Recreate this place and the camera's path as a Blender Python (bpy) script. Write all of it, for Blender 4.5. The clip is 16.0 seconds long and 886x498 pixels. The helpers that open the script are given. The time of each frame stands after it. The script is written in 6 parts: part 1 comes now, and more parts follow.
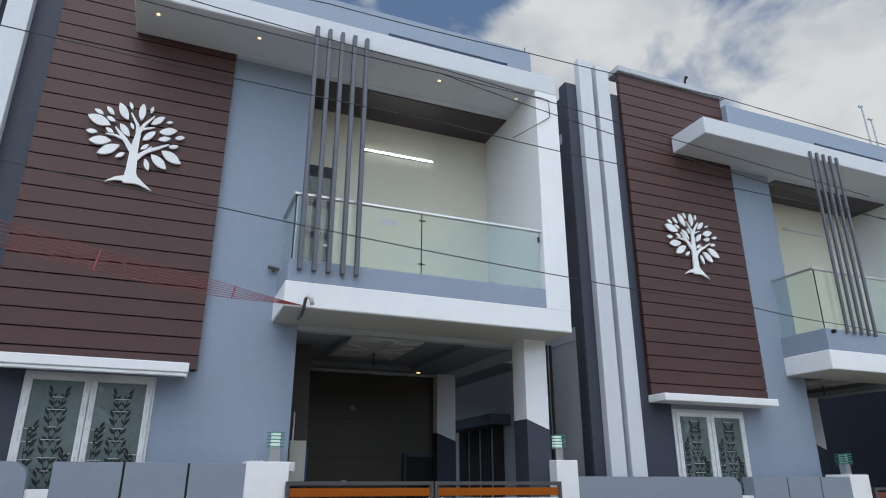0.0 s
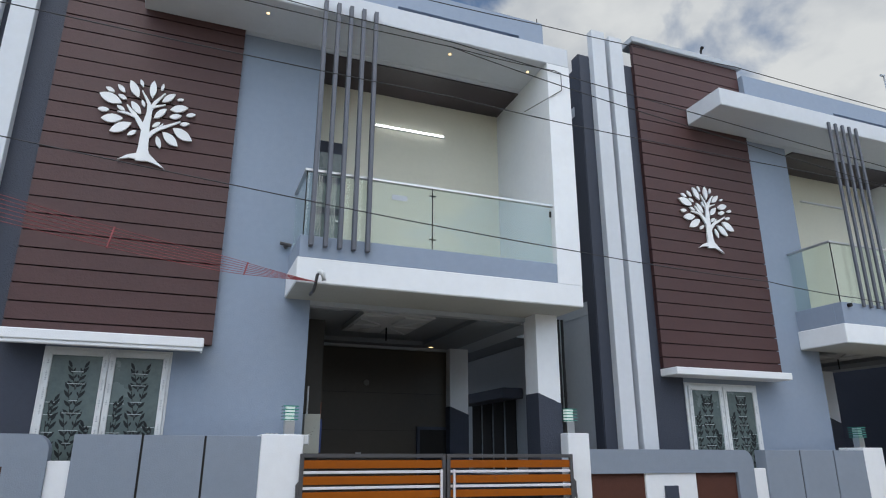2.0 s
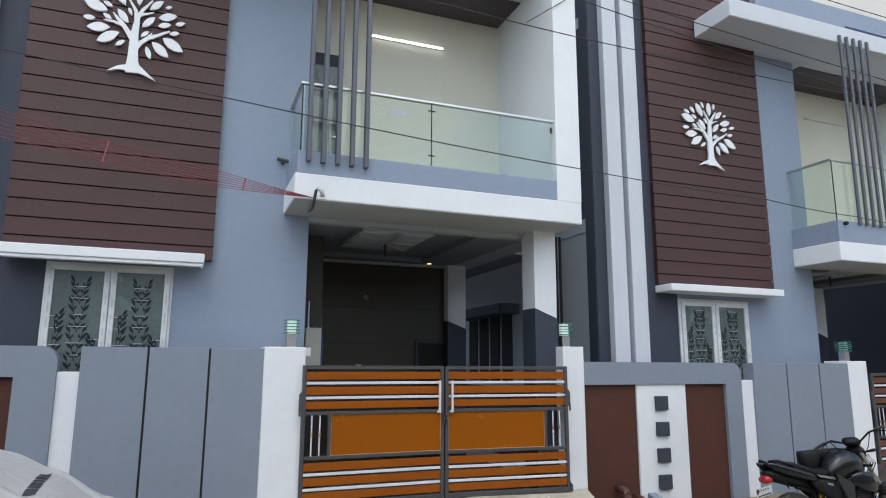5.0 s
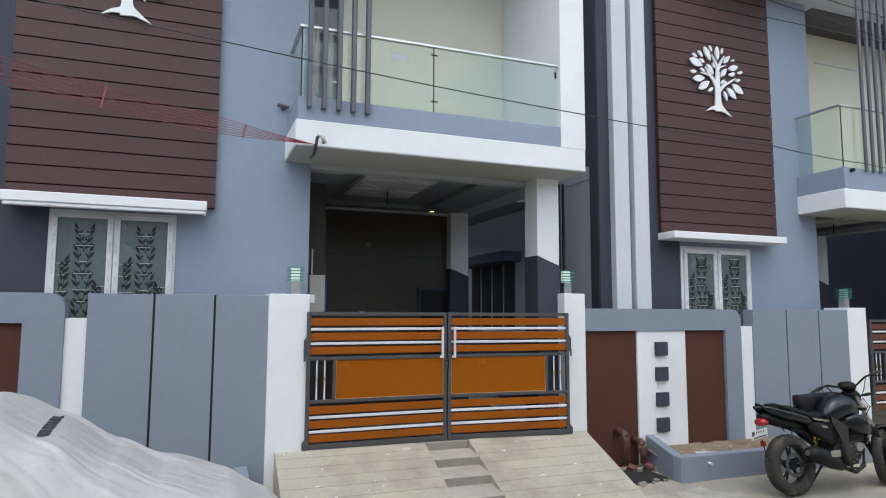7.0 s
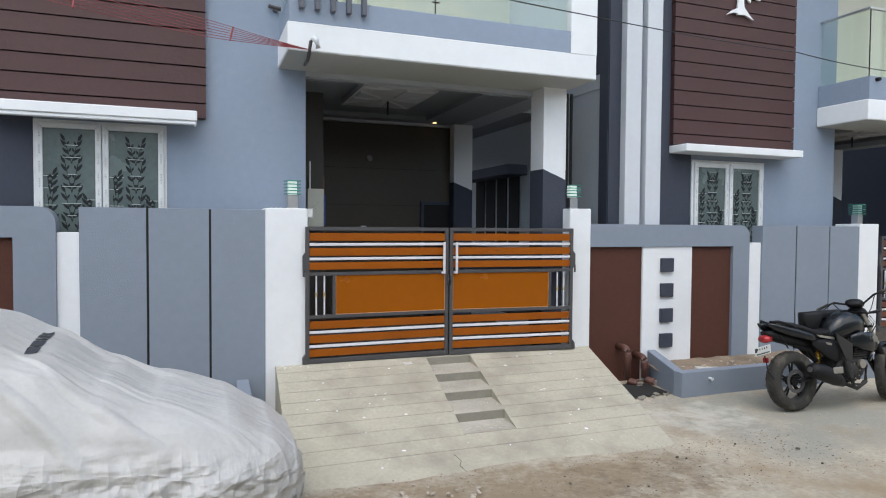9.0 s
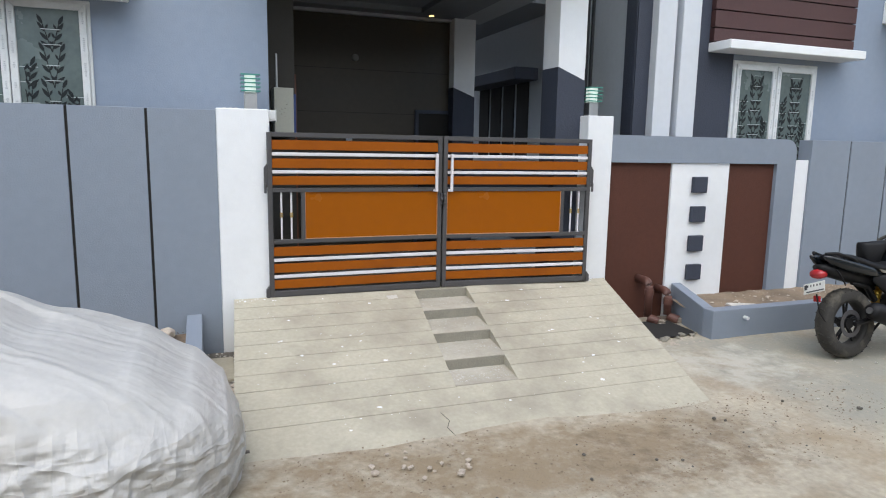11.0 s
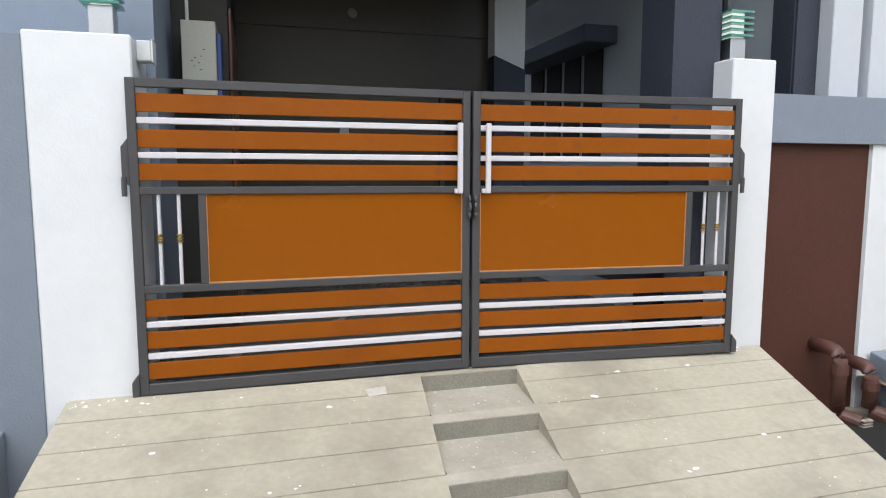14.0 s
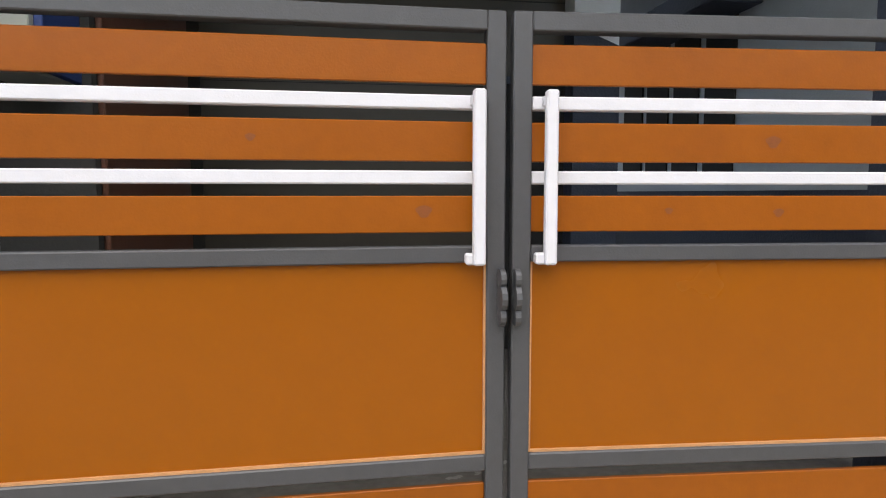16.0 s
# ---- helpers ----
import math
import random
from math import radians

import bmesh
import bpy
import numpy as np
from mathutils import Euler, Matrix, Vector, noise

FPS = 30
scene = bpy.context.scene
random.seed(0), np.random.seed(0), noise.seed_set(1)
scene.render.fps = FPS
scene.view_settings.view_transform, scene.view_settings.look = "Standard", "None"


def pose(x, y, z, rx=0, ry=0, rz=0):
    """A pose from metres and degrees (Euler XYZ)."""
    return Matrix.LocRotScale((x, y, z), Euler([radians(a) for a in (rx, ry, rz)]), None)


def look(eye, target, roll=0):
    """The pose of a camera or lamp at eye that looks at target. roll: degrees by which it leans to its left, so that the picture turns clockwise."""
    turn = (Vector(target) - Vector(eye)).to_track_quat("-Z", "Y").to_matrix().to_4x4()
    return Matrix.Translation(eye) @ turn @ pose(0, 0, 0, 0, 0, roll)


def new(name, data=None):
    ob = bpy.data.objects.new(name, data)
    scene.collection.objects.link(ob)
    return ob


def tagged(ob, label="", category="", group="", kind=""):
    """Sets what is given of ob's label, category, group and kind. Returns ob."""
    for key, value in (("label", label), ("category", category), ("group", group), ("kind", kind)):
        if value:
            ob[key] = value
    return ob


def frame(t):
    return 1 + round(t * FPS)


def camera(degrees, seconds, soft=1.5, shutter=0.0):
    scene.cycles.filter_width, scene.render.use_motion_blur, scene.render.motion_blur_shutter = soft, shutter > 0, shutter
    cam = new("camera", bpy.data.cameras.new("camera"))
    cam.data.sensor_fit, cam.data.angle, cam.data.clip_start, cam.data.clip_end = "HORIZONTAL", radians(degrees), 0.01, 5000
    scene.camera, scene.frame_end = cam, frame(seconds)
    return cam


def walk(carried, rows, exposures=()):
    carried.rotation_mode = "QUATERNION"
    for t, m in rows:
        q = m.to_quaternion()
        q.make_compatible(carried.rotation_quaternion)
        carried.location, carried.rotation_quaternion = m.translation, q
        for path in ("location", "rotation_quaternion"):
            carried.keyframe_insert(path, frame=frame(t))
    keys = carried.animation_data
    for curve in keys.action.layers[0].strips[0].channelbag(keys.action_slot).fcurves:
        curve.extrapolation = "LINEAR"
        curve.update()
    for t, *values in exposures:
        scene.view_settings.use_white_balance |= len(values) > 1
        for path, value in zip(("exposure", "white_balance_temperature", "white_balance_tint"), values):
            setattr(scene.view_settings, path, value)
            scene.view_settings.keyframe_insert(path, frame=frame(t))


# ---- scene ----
cam = camera(68.5, 16.0, soft=1.1)
METRES, EYE, TILT, LEAN, TURN = 8.0, 1.5, 0.0, 0.0, -19.8
PATH = [
    (0, (-1.242, -7.421, 1.974), (-0.527, -5.678, 2.646), -0.0),
    (0.5, (-1.231, -7.428, 1.987), (-0.534, -5.674, 2.651), 0.0),
    (1, (-1.22, -7.427, 1.969), (-0.532, -5.666, 2.623), -0.0),
    (1.5, (-1.211, -7.438, 1.982), (-0.528, -5.667, 2.611), 0.1),
    (2, (-1.202, -7.444, 1.977), (-0.52, -5.662, 2.576), 0.1),
    (2.5, (-1.212, -7.438, 1.986), (-0.523, -5.645, 2.544), 0.1),
    (3, (-1.225, -7.428, 2.001), (-0.528, -5.625, 2.514), 0.2),
    (3.5, (-1.216, -7.427, 2.021), (-0.515, -5.613, 2.488), 0.2),
    (4, (-1.216, -7.428, 1.99), (-0.512, -5.606, 2.422), 0.2),
    (6.5, (-1.244, -7.401, 1.965), (-0.524, -5.55, 2.196), 0.2),
    (7, (-1.223, -7.416, 1.962), (-0.508, -5.559, 2.158), 0.2),
    (7.5, (-1.23, -7.399, 1.978), (-0.514, -5.538, 2.129), 0.2),
    (8, (-1.214, -7.355, 1.968), (-0.499, -5.49, 2.066), 0.2),
    (8.5, (-1.166, -7.308, 2.019), (-0.455, -5.438, 2.032), 0.4),
    (9, (-1.094, -7.221, 1.979), (-0.392, -5.35, 1.911), 0.4),
    (9.5, (-1.04, -7.049, 1.933), (-0.347, -5.18, 1.772), 0.5),
    (9.7, (-0.951, -6.957, 1.937), (-0.273, -5.086, 1.736), 0.8),
    (12, (-0.263, -5.269, 1.683), (0.419, -3.416, 1.365), 0.8),
    (12.5, (-0.053, -4.815, 1.546), (0.604, -2.947, 1.268), 0.4),
    (13, (0.199, -4.371, 1.407), (0.824, -2.483, 1.19), -0.0),
    (13.5, (0.417, -3.858, 1.503), (1.011, -1.963, 1.262), 0.1),
    (14, (0.575, -3.369, 1.521), (1.12, -1.457, 1.296), 0.1),
    (14.5, (0.789, -2.941, 1.498), (1.279, -1.012, 1.304), -0.1),
    (15, (0.971, -2.466, 1.515), (1.405, -0.524, 1.306), 0.2),
    (15.5, (1.142, -1.929, 1.534), (1.504, 0.027, 1.327), 0.0),
    (16, (1.334, -1.388, 1.579), (1.64, 0.581, 1.409), 0.0),
]
walk(cam, [(t, look(eye, target, roll)) for t, eye, target, roll in PATH], ((0.0, -0.23, 6470, 8), (4.0, -0.15, 6600, 8), (9.0, 0.09, 6820, 8), (12.5, 0.33, 6950, 8), (14.5, 0.37, 7080, 8), (15.4, 0.42, 7180, 8), (16.0, 0.62, 7250, 8)))

# ---- world, sun, exposure ----
world = bpy.data.worlds.new("sky")
scene.world = world
world.use_nodes = True
wn, wl = world.node_tree.nodes, world.node_tree.links
wn.clear()
w_out = wn.new("ShaderNodeOutputWorld")
w_bg = wn.new("ShaderNodeBackground")
w_sky = wn.new("ShaderNodeTexSky")
w_sky.sky_type = "NISHITA"
w_sky.sun_disc = False
w_sky.sun_elevation = radians(62)
w_sky.sun_rotation = radians(200)
w_sky.air_density, w_sky.dust_density, w_sky.ozone_density = 1.0, 1.2, 1.5
w_co = wn.new("ShaderNodeTexCoord")
w_map = wn.new("ShaderNodeMapping")
w_map.inputs["Scale"].default_value = (1.0, 1.0, 1.7)
w_map.inputs["Location"].default_value = (3.1, 0.4, 1.7)
w_n = wn.new("ShaderNodeTexNoise")
w_n.inputs["Scale"].default_value = 2.6
w_n.inputs["Detail"].default_value = 9
w_n.inputs["Roughness"].default_value = 0.5
w_n.inputs["Distortion"].default_value = 0.25
w_n2 = wn.new("ShaderNodeTexNoise")
w_n2.inputs["Scale"].default_value = 5.0
w_n2.inputs["Detail"].default_value = 6
w_r = wn.new("ShaderNodeValToRGB")
w_r.color_ramp.elements[0].position, w_r.color_ramp.elements[0].color = 0.470, (0, 0, 0, 1)
w_r.color_ramp.elements[1].position, w_r.color_ramp.elements[1].color = 0.525, (1, 1, 1, 1)
w_c = wn.new("ShaderNodeValToRGB")
w_c.color_ramp.elements[0].position, w_c.color_ramp.elements[0].color = 0.34, (6.3, 6.7, 7.4, 1)
w_c.color_ramp.elements[1].position, w_c.color_ramp.elements[1].color = 0.58, (9.6, 9.8, 10.0, 1)
w_mix = wn.new("ShaderNodeMixRGB")
wl.new(w_co.outputs["Generated"], w_map.inputs["Vector"])
wl.new(w_map.outputs["Vector"], w_n.inputs["Vector"])
wl.new(w_map.outputs["Vector"], w_n2.inputs["Vector"])
wl.new(w_n.outputs["Fac"], w_r.inputs["Fac"])
wl.new(w_n2.outputs["Fac"], w_c.inputs["Fac"])
wl.new(w_r.outputs["Color"], w_mix.inputs["Fac"])
w_lift = wn.new("ShaderNodeVectorMath")
w_lift.operation = "MULTIPLY"
w_lift.inputs[1].default_value = (1.66, 1.68, 1.68)
wl.new(w_sky.outputs["Color"], w_lift.inputs[0])
wl.new(w_lift.outputs["Vector"], w_mix.inputs["Color1"])
wl.new(w_c.outputs["Color"], w_mix.inputs["Color2"])
w_bg.inputs["Strength"].default_value = 0.1
w_dot = wn.new("ShaderNodeVectorMath")
w_dot.operation = "DOT_PRODUCT"
w_dot.inputs[1].default_value = (-0.25, -0.62, 0.74)
w_gr = wn.new("ShaderNodeMapRange")
w_gr.inputs["From Min"].default_value, w_gr.inputs["From Max"].default_value = 0.1, 1.0
w_gr.inputs["To Min"].default_value, w_gr.inputs["To Max"].default_value = 0.82, 2.9
w_mul = wn.new("ShaderNodeVectorMath")
w_mul.operation = "SCALE"
wl.new(w_co.outputs["Generated"], w_dot.inputs[0])
wl.new(w_dot.outputs["Value"], w_gr.inputs["Value"])
wl.new(w_mix.outputs["Color"], w_mul.inputs[0])
wl.new(w_gr.outputs["Result"], w_mul.inputs["Scale"])
wl.new(w_mul.outputs["Vector"], w_bg.inputs["Color"])
wl.new(w_bg.outputs["Background"], w_out.inputs["Surface"])

sun = new("sun", bpy.data.lights.new("sun", "SUN"))
sun.data.energy, sun.data.angle, sun.data.color = 0.55, radians(38), (1.0, 0.97, 0.93)
sun.matrix_world = look((-5, -9, 17), (0, 0, 0))


# ---- materials ----
def mat(name, base, rough=0.6, var=0.12, scale=3.0, bump=0.0, bscale=60.0, metal=0.0, stain=None, stain_amt=0.0, spec=0.5, coat=0.0, grad=0.0):
    m = bpy.data.materials.new(name)
    m.use_nodes = True
    n, l = m.node_tree.nodes, m.node_tree.links
    b = n["Principled BSDF"]
    b.inputs["Roughness"].default_value = rough
    b.inputs["Metallic"].default_value = metal
    b.inputs["Specular IOR Level"].default_value = spec
    b.inputs["Coat Weight"].default_value = coat
    co = n.new("ShaderNodeTexCoord")
    t1 = n.new("ShaderNodeTexNoise")
    t1.inputs["Scale"].default_value = scale
    t1.inputs["Detail"].default_value = 6
    t2 = n.new("ShaderNodeTexNoise")
    t2.inputs["Scale"].default_value = scale * 14
    t2.inputs["Detail"].default_value = 4
    l.new(co.outputs["Object"], t1.inputs["Vector"])
    l.new(co.outputs["Object"], t2.inputs["Vector"])
    mx = n.new("ShaderNodeMath")
    mx.operation = "ADD"
    l.new(t1.outputs["Fac"], mx.inputs[0])
    l.new(t2.outputs["Fac"], mx.inputs[1])
    rg = n.new("ShaderNodeMapRange")
    rg.inputs["From Min"].default_value, rg.inputs["From Max"].default_value = 0.6, 1.4
    rg.inputs["To Min"].default_value, rg.inputs["To Max"].default_value = 1 - var, 1 + var
    l.new(mx.outputs[0], rg.inputs["Value"])
    sc = n.new("ShaderNodeVectorMath")
    sc.operation = "SCALE"
    sc.inputs[0].default_value = base
    l.new(rg.outputs["Result"], sc.inputs["Scale"])
    last = sc.outputs["Vector"]
    if stain:
        t3 = n.new("ShaderNodeTexNoise")
        t3.inputs["Scale"].default_value = scale * 0.6
        t3.inputs["Detail"].default_value = 9
        t3.inputs["Roughness"].default_value = 0.65
        l.new(co.outputs["Object"], t3.inputs["Vector"])
        r3 = n.new("ShaderNodeMapRange")
        r3.inputs["From Min"].default_value, r3.inputs["From Max"].default_value = 0.48, 0.68
        r3.inputs["To Max"].default_value = stain_amt
        l.new(t3.outputs["Fac"], r3.inputs["Value"])
        mc = n.new("ShaderNodeMixRGB")
        mc.inputs["Color2"].default_value = (*stain, 1)
        l.new(r3.outputs["Result"], mc.inputs["Fac"])
        l.new(last, mc.inputs["Color1"])
        last = mc.outputs["Color"]
    l.new(last, b.inputs["Base Color"])
    rr = n.new("ShaderNodeMapRange")
    rr.inputs["To Min"].default_value, rr.inputs["To Max"].default_value = max(0.02, rough - 0.08), min(1, rough + 0.08)
    l.new(t1.outputs["Fac"], rr.inputs["Value"])
    l.new(rr.outputs["Result"], b.inputs["Roughness"])
    if bump:
        t4 = n.new("ShaderNodeTexNoise")
        t4.inputs["Scale"].default_value = bscale
        t4.inputs["Detail"].default_value = 5
        l.new(co.outputs["Object"], t4.inputs["Vector"])
        bp = n.new("ShaderNodeBump")
        bp.inputs["Strength"].default_value = bump
        bp.inputs["Distance"].default_value = 0.01
        l.new(t4.outputs["Fac"], bp.inputs["Height"])
        l.new(bp.outputs["Normal"], b.inputs["Normal"])
    return m


def lit(name, color, strength):
    m = bpy.data.materials.new(name)
    m.use_nodes = True
    b = m.node_tree.nodes["Principled BSDF"]
    b.inputs["Base Color"].default_value = (0.8, 0.8, 0.8, 1)
    b.inputs["Emission Color"].default_value = (*color, 1)
    b.inputs["Emission Strength"].default_value = strength
    return m


def sheet_glass(name, tint, gloss=1.0, rough=0.02):
    m = bpy.data.materials.new(name)
    m.use_nodes = True
    n, l = m.node_tree.nodes, m.node_tree.links
    n.clear()
    out, mixs = n.new("ShaderNodeOutputMaterial"), n.new("ShaderNodeMixShader")
    tr, gl, fr = n.new("ShaderNodeBsdfTransparent"), n.new("ShaderNodeBsdfGlossy"), n.new("ShaderNodeLayerWeight")
    tr.inputs["Color"].default_value = (*tint, 1)
    gl.inputs["Roughness"].default_value = rough
    gl.inputs["Color"].default_value = (gloss, gloss, gloss, 1)
    pw, mr = n.new("ShaderNodeMath"), n.new("ShaderNodeMapRange")
    pw.operation = "POWER"
    pw.inputs[1].default_value = 4.0
    mr.inputs["To Min"].default_value, mr.inputs["To Max"].default_value = 0.03, 0.65
    l.new(fr.outputs["Facing"], pw.inputs[0])
    l.new(pw.outputs[0], mr.inputs["Value"])
    l.new(mr.outputs["Result"], mixs.inputs["Fac"])
    l.new(tr.outputs["BSDF"], mixs.inputs[1])
    l.new(gl.outputs["BSDF"], mixs.inputs[2])
    l.new(mixs.outputs["Shader"], out.inputs["Surface"])
    return m


BLUE = mat("blue_grey_paint", (0.235, 0.283, 0.36), 0.7, 0.05, 0.9, 0.25, 90, stain=(0.205, 0.247, 0.315), stain_amt=0.35)
BLUE_B = mat("grey_blue_wall_paint", (0.205, 0.238, 0.288), 0.7, 0.05, 0.9, 0.3, 90, stain=(0.18, 0.207, 0.25), stain_amt=0.4)
WHITE = mat("white_paint", (0.72, 0.735, 0.75), 0.65, 0.03, 1.0, 0.15, 80, stain=(0.60, 0.61, 0.62), stain_amt=0.4)
# Greyer than WHITE, for the roof slab and the fins.
WHITE_R = mat("greyer_white_paint", (0.54, 0.565, 0.60), 0.7, 0.04, 1.0, 0.15, 80, stain=(0.47, 0.49, 0.51), stain_amt=0.4)
CHAR = mat("charcoal_paint", (0.034, 0.041, 0.061), 0.7, 0.08, 1.2, 0.5, 60)
PALE = mat("pale_grey_paint", (0.40, 0.43, 0.46), 0.7, 0.05, 1.0, 0.2, 80)
CREAM = mat("cream_paint", (0.62, 0.60, 0.50), 0.7, 0.03, 1.0, 0.1, 80)
# Beige-brown wall with the porch's shade put into its colour.
SHADED_BEIGE = mat("shade_darkened_tile_wall", (0.046, 0.036, 0.024), 0.45, 0.12, 1.0)
CLAD = mat("brown_board", (0.055, 0.0212, 0.0205), 0.6, 0.12, 1.6, 0.25, 40, stain=(0.065, 0.028, 0.0265), stain_amt=0.35)
CLAD_D = mat("brown_groove", (0.028, 0.014, 0.013), 0.8, 0.1)
BROWN = mat("brown_textured_paint", (0.078, 0.0285, 0.0185), 0.75, 0.10, 1.5, 0.4, 120, spec=0.3)
WOOD_D = mat("dark_wood_panel", (0.050, 0.038, 0.045), 0.4, 0.15, 2.0)
ORANGE = mat("orange_brown_gate_paint", (0.268, 0.070, 0.003), 0.36, 0.08, 2.5, 0.05, 200, spec=0.25, stain=(0.20, 0.050, 0.005), stain_amt=0.55)
ORANGE_P = mat("orange_sheet_paint", (0.272, 0.0735, 0.0004), 0.26, 0.04, 0.7, 0.03, 30, spec=0.36, stain=(0.235, 0.058, 0.0006), stain_amt=0.45)
SMUDGE = mat("smudged_orange_paint", (0.205, 0.05, 0.004), 0.55, 0.25, 40)
GREY_M = mat("dark_grey_gate_paint", (0.060, 0.058, 0.061), 0.45, 0.1, 3.0, 0.08, 200)
WHITE_M = mat("white_gate_paint", (0.62, 0.60, 0.63), 0.45, 0.04, 3.0, 0.05, 200)
GOLD = mat("gold_ring", (0.55, 0.36, 0.07), 0.3, 0.1, 5, metal=0.9)
STEEL = mat("brushed_steel", (0.55, 0.55, 0.55), 0.35, 0.06, 5, metal=1.0)
UPVC = mat("white_window_frame", (0.64, 0.655, 0.66), 0.35, 0.07, 6, stain=(0.46, 0.47, 0.475), stain_amt=0.6)
FROST = mat("frosted_glass", (0.105, 0.137, 0.136), 0.25, 0.15, 1.5, spec=0.6)
FILM = mat("faded_film_print", (0.40, 0.42, 0.44), 0.5, 0.2, 20)
DASH = mat("clear_glass_dash", (0.42, 0.47, 0.47), 0.25, 0.1)
STENCIL = mat("dark_leaf_pattern", (0.012, 0.016, 0.018), 0.5, 0.1, spec=0.25)
CEMENT = mat("cement_ramp", (0.415, 0.385, 0.305), 0.85, 0.14, 2.2, 0.32, 110, stain=(0.27, 0.24, 0.19), stain_amt=0.75)
STEPC = mat("step_cement", (0.42, 0.39, 0.325), 0.9, 0.12, 2.5, 0.4, 90, stain=(0.27, 0.24, 0.19), stain_amt=0.6)
ROAD = mat("dusty_concrete_road", (0.38, 0.335, 0.26), 0.9, 0.30, 1.6, 0.8, 38, stain=(0.265, 0.20, 0.125), stain_amt=0.9)


def road_patches(m):
    n, l = m.node_tree.nodes, m.node_tree.links
    bsdf = n["Principled BSDF"]
    co = next(nd for nd in n if nd.type == "TEX_COORD")
    last = bsdf.inputs["Base Color"].links[0].from_socket
    xyz = n.new("ShaderNodeSeparateXYZ")
    l.new(co.outputs["Object"], xyz.inputs[0])

    def layer(last, y_mid, y_half, x_mid, x_half, colour, scale, lo, hi, amount):
        fade = []
        for axis, mid, half in (("Y", y_mid, y_half), ("X", x_mid, x_half)):
            d, a, r = n.new("ShaderNodeMath"), n.new("ShaderNodeMath"), n.new("ShaderNodeMapRange")
            d.operation, a.operation = "SUBTRACT", "ABSOLUTE"
            d.inputs[1].default_value = mid
            l.new(xyz.outputs[axis], d.inputs[0])
            l.new(d.outputs[0], a.inputs[0])
            r.interpolation_type = "SMOOTHSTEP"
            r.inputs["From Min"].default_value, r.inputs["From Max"].default_value = half * 0.2, half
            r.inputs["To Min"].default_value, r.inputs["To Max"].default_value = 0.34, 0.0
            l.new(a.outputs[0], r.inputs["Value"])
            fade.append(r.outputs["Result"])
        t, k1, k2, r = n.new("ShaderNodeTexNoise"), n.new("ShaderNodeMath"), n.new("ShaderNodeMath"), n.new("ShaderNodeMapRange")
        t.inputs["Scale"].default_value = scale
        t.inputs["Detail"].default_value = 12
        t.inputs["Roughness"].default_value = 0.68
        l.new(co.outputs["Object"], t.inputs["Vector"])
        k1.operation = "MINIMUM"
        l.new(fade[0], k1.inputs[0])
        l.new(fade[1], k1.inputs[1])
        l.new(k1.outputs[0], k2.inputs[0])
        l.new(t.outputs["Fac"], k2.inputs[1])
        r.inputs["From Min"].default_value, r.inputs["From Max"].default_value = lo, hi
        r.inputs["To Max"].default_value = amount
        l.new(k2.outputs[0], r.inputs["Value"])
        mc = n.new("ShaderNodeMixRGB")
        mc.inputs["Color2"].default_value = (*colour, 1)
        l.new(r.outputs["Result"], mc.inputs["Fac"])
        l.new(last, mc.inputs["Color1"])
        return mc.outputs["Color"]
    last = layer(last, -1.9, 1.7, 5.2, 2.4, (0.27, 0.265, 0.225), 1.3, 0.60, 0.86, 0.85)
    last = layer(last, -2.75, 0.9, 1.2, 3.0, (0.235, 0.180, 0.115), 5.5, 0.64, 0.88, 0.9)
    last = layer(last, -2.9, 0.9, 2.4, 1.6, (0.15, 0.108, 0.068), 7.5, 0.78, 0.95, 0.7)
    last = layer(last, -1.6, 1.0, 4.0, 1.2, (0.50, 0.475, 0.41), 3.2, 0.72, 0.92, 0.7)
    l.new(last, bsdf.inputs["Base Color"])


road_patches(ROAD)
SOIL = mat("dry_soil", (0.22, 0.165, 0.115), 0.95, 0.3, 5.0, 1.0, 30, stain=(0.10, 0.075, 0.055), stain_amt=0.6)
STONE = mat("stone_chip", (0.42, 0.36, 0.30), 0.9, 0.2, 6.0, 0.5, 50)
RUBBLE = mat("pale_rubble", (0.50, 0.48, 0.44), 0.9, 0.3, 8.0)
# Near-black for joints, and for shade put into the colour of openings.
DARK = mat("shade_and_joint_dark", (0.015, 0.014, 0.013), 0.9, 0.1)
# Underside of the white slab, its shade put into a grey colour.
SOFFIT = mat("shade_greyed_soffit", (0.40, 0.41, 0.39), 0.8, 0.05, 1.5, 0.2, 60)
PLATEP = mat("dull_cover_plate", (0.13, 0.125, 0.11), 0.5, 0.1, 10)
# Grey plaster darkened in its colour for the shade inside the porch.
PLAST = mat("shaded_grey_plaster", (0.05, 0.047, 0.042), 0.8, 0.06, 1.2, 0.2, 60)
PIPE = mat("brown_plastic_pipe", (0.10, 0.042, 0.032), 0.5, 0.15, 6.0)
COVER = mat("silver_car_cover", (0.455, 0.45, 0.435), 0.40, 0.07, 2.4, 0.6, 6, spec=0.5, stain=(0.40, 0.385, 0.365), stain_amt=0.5)


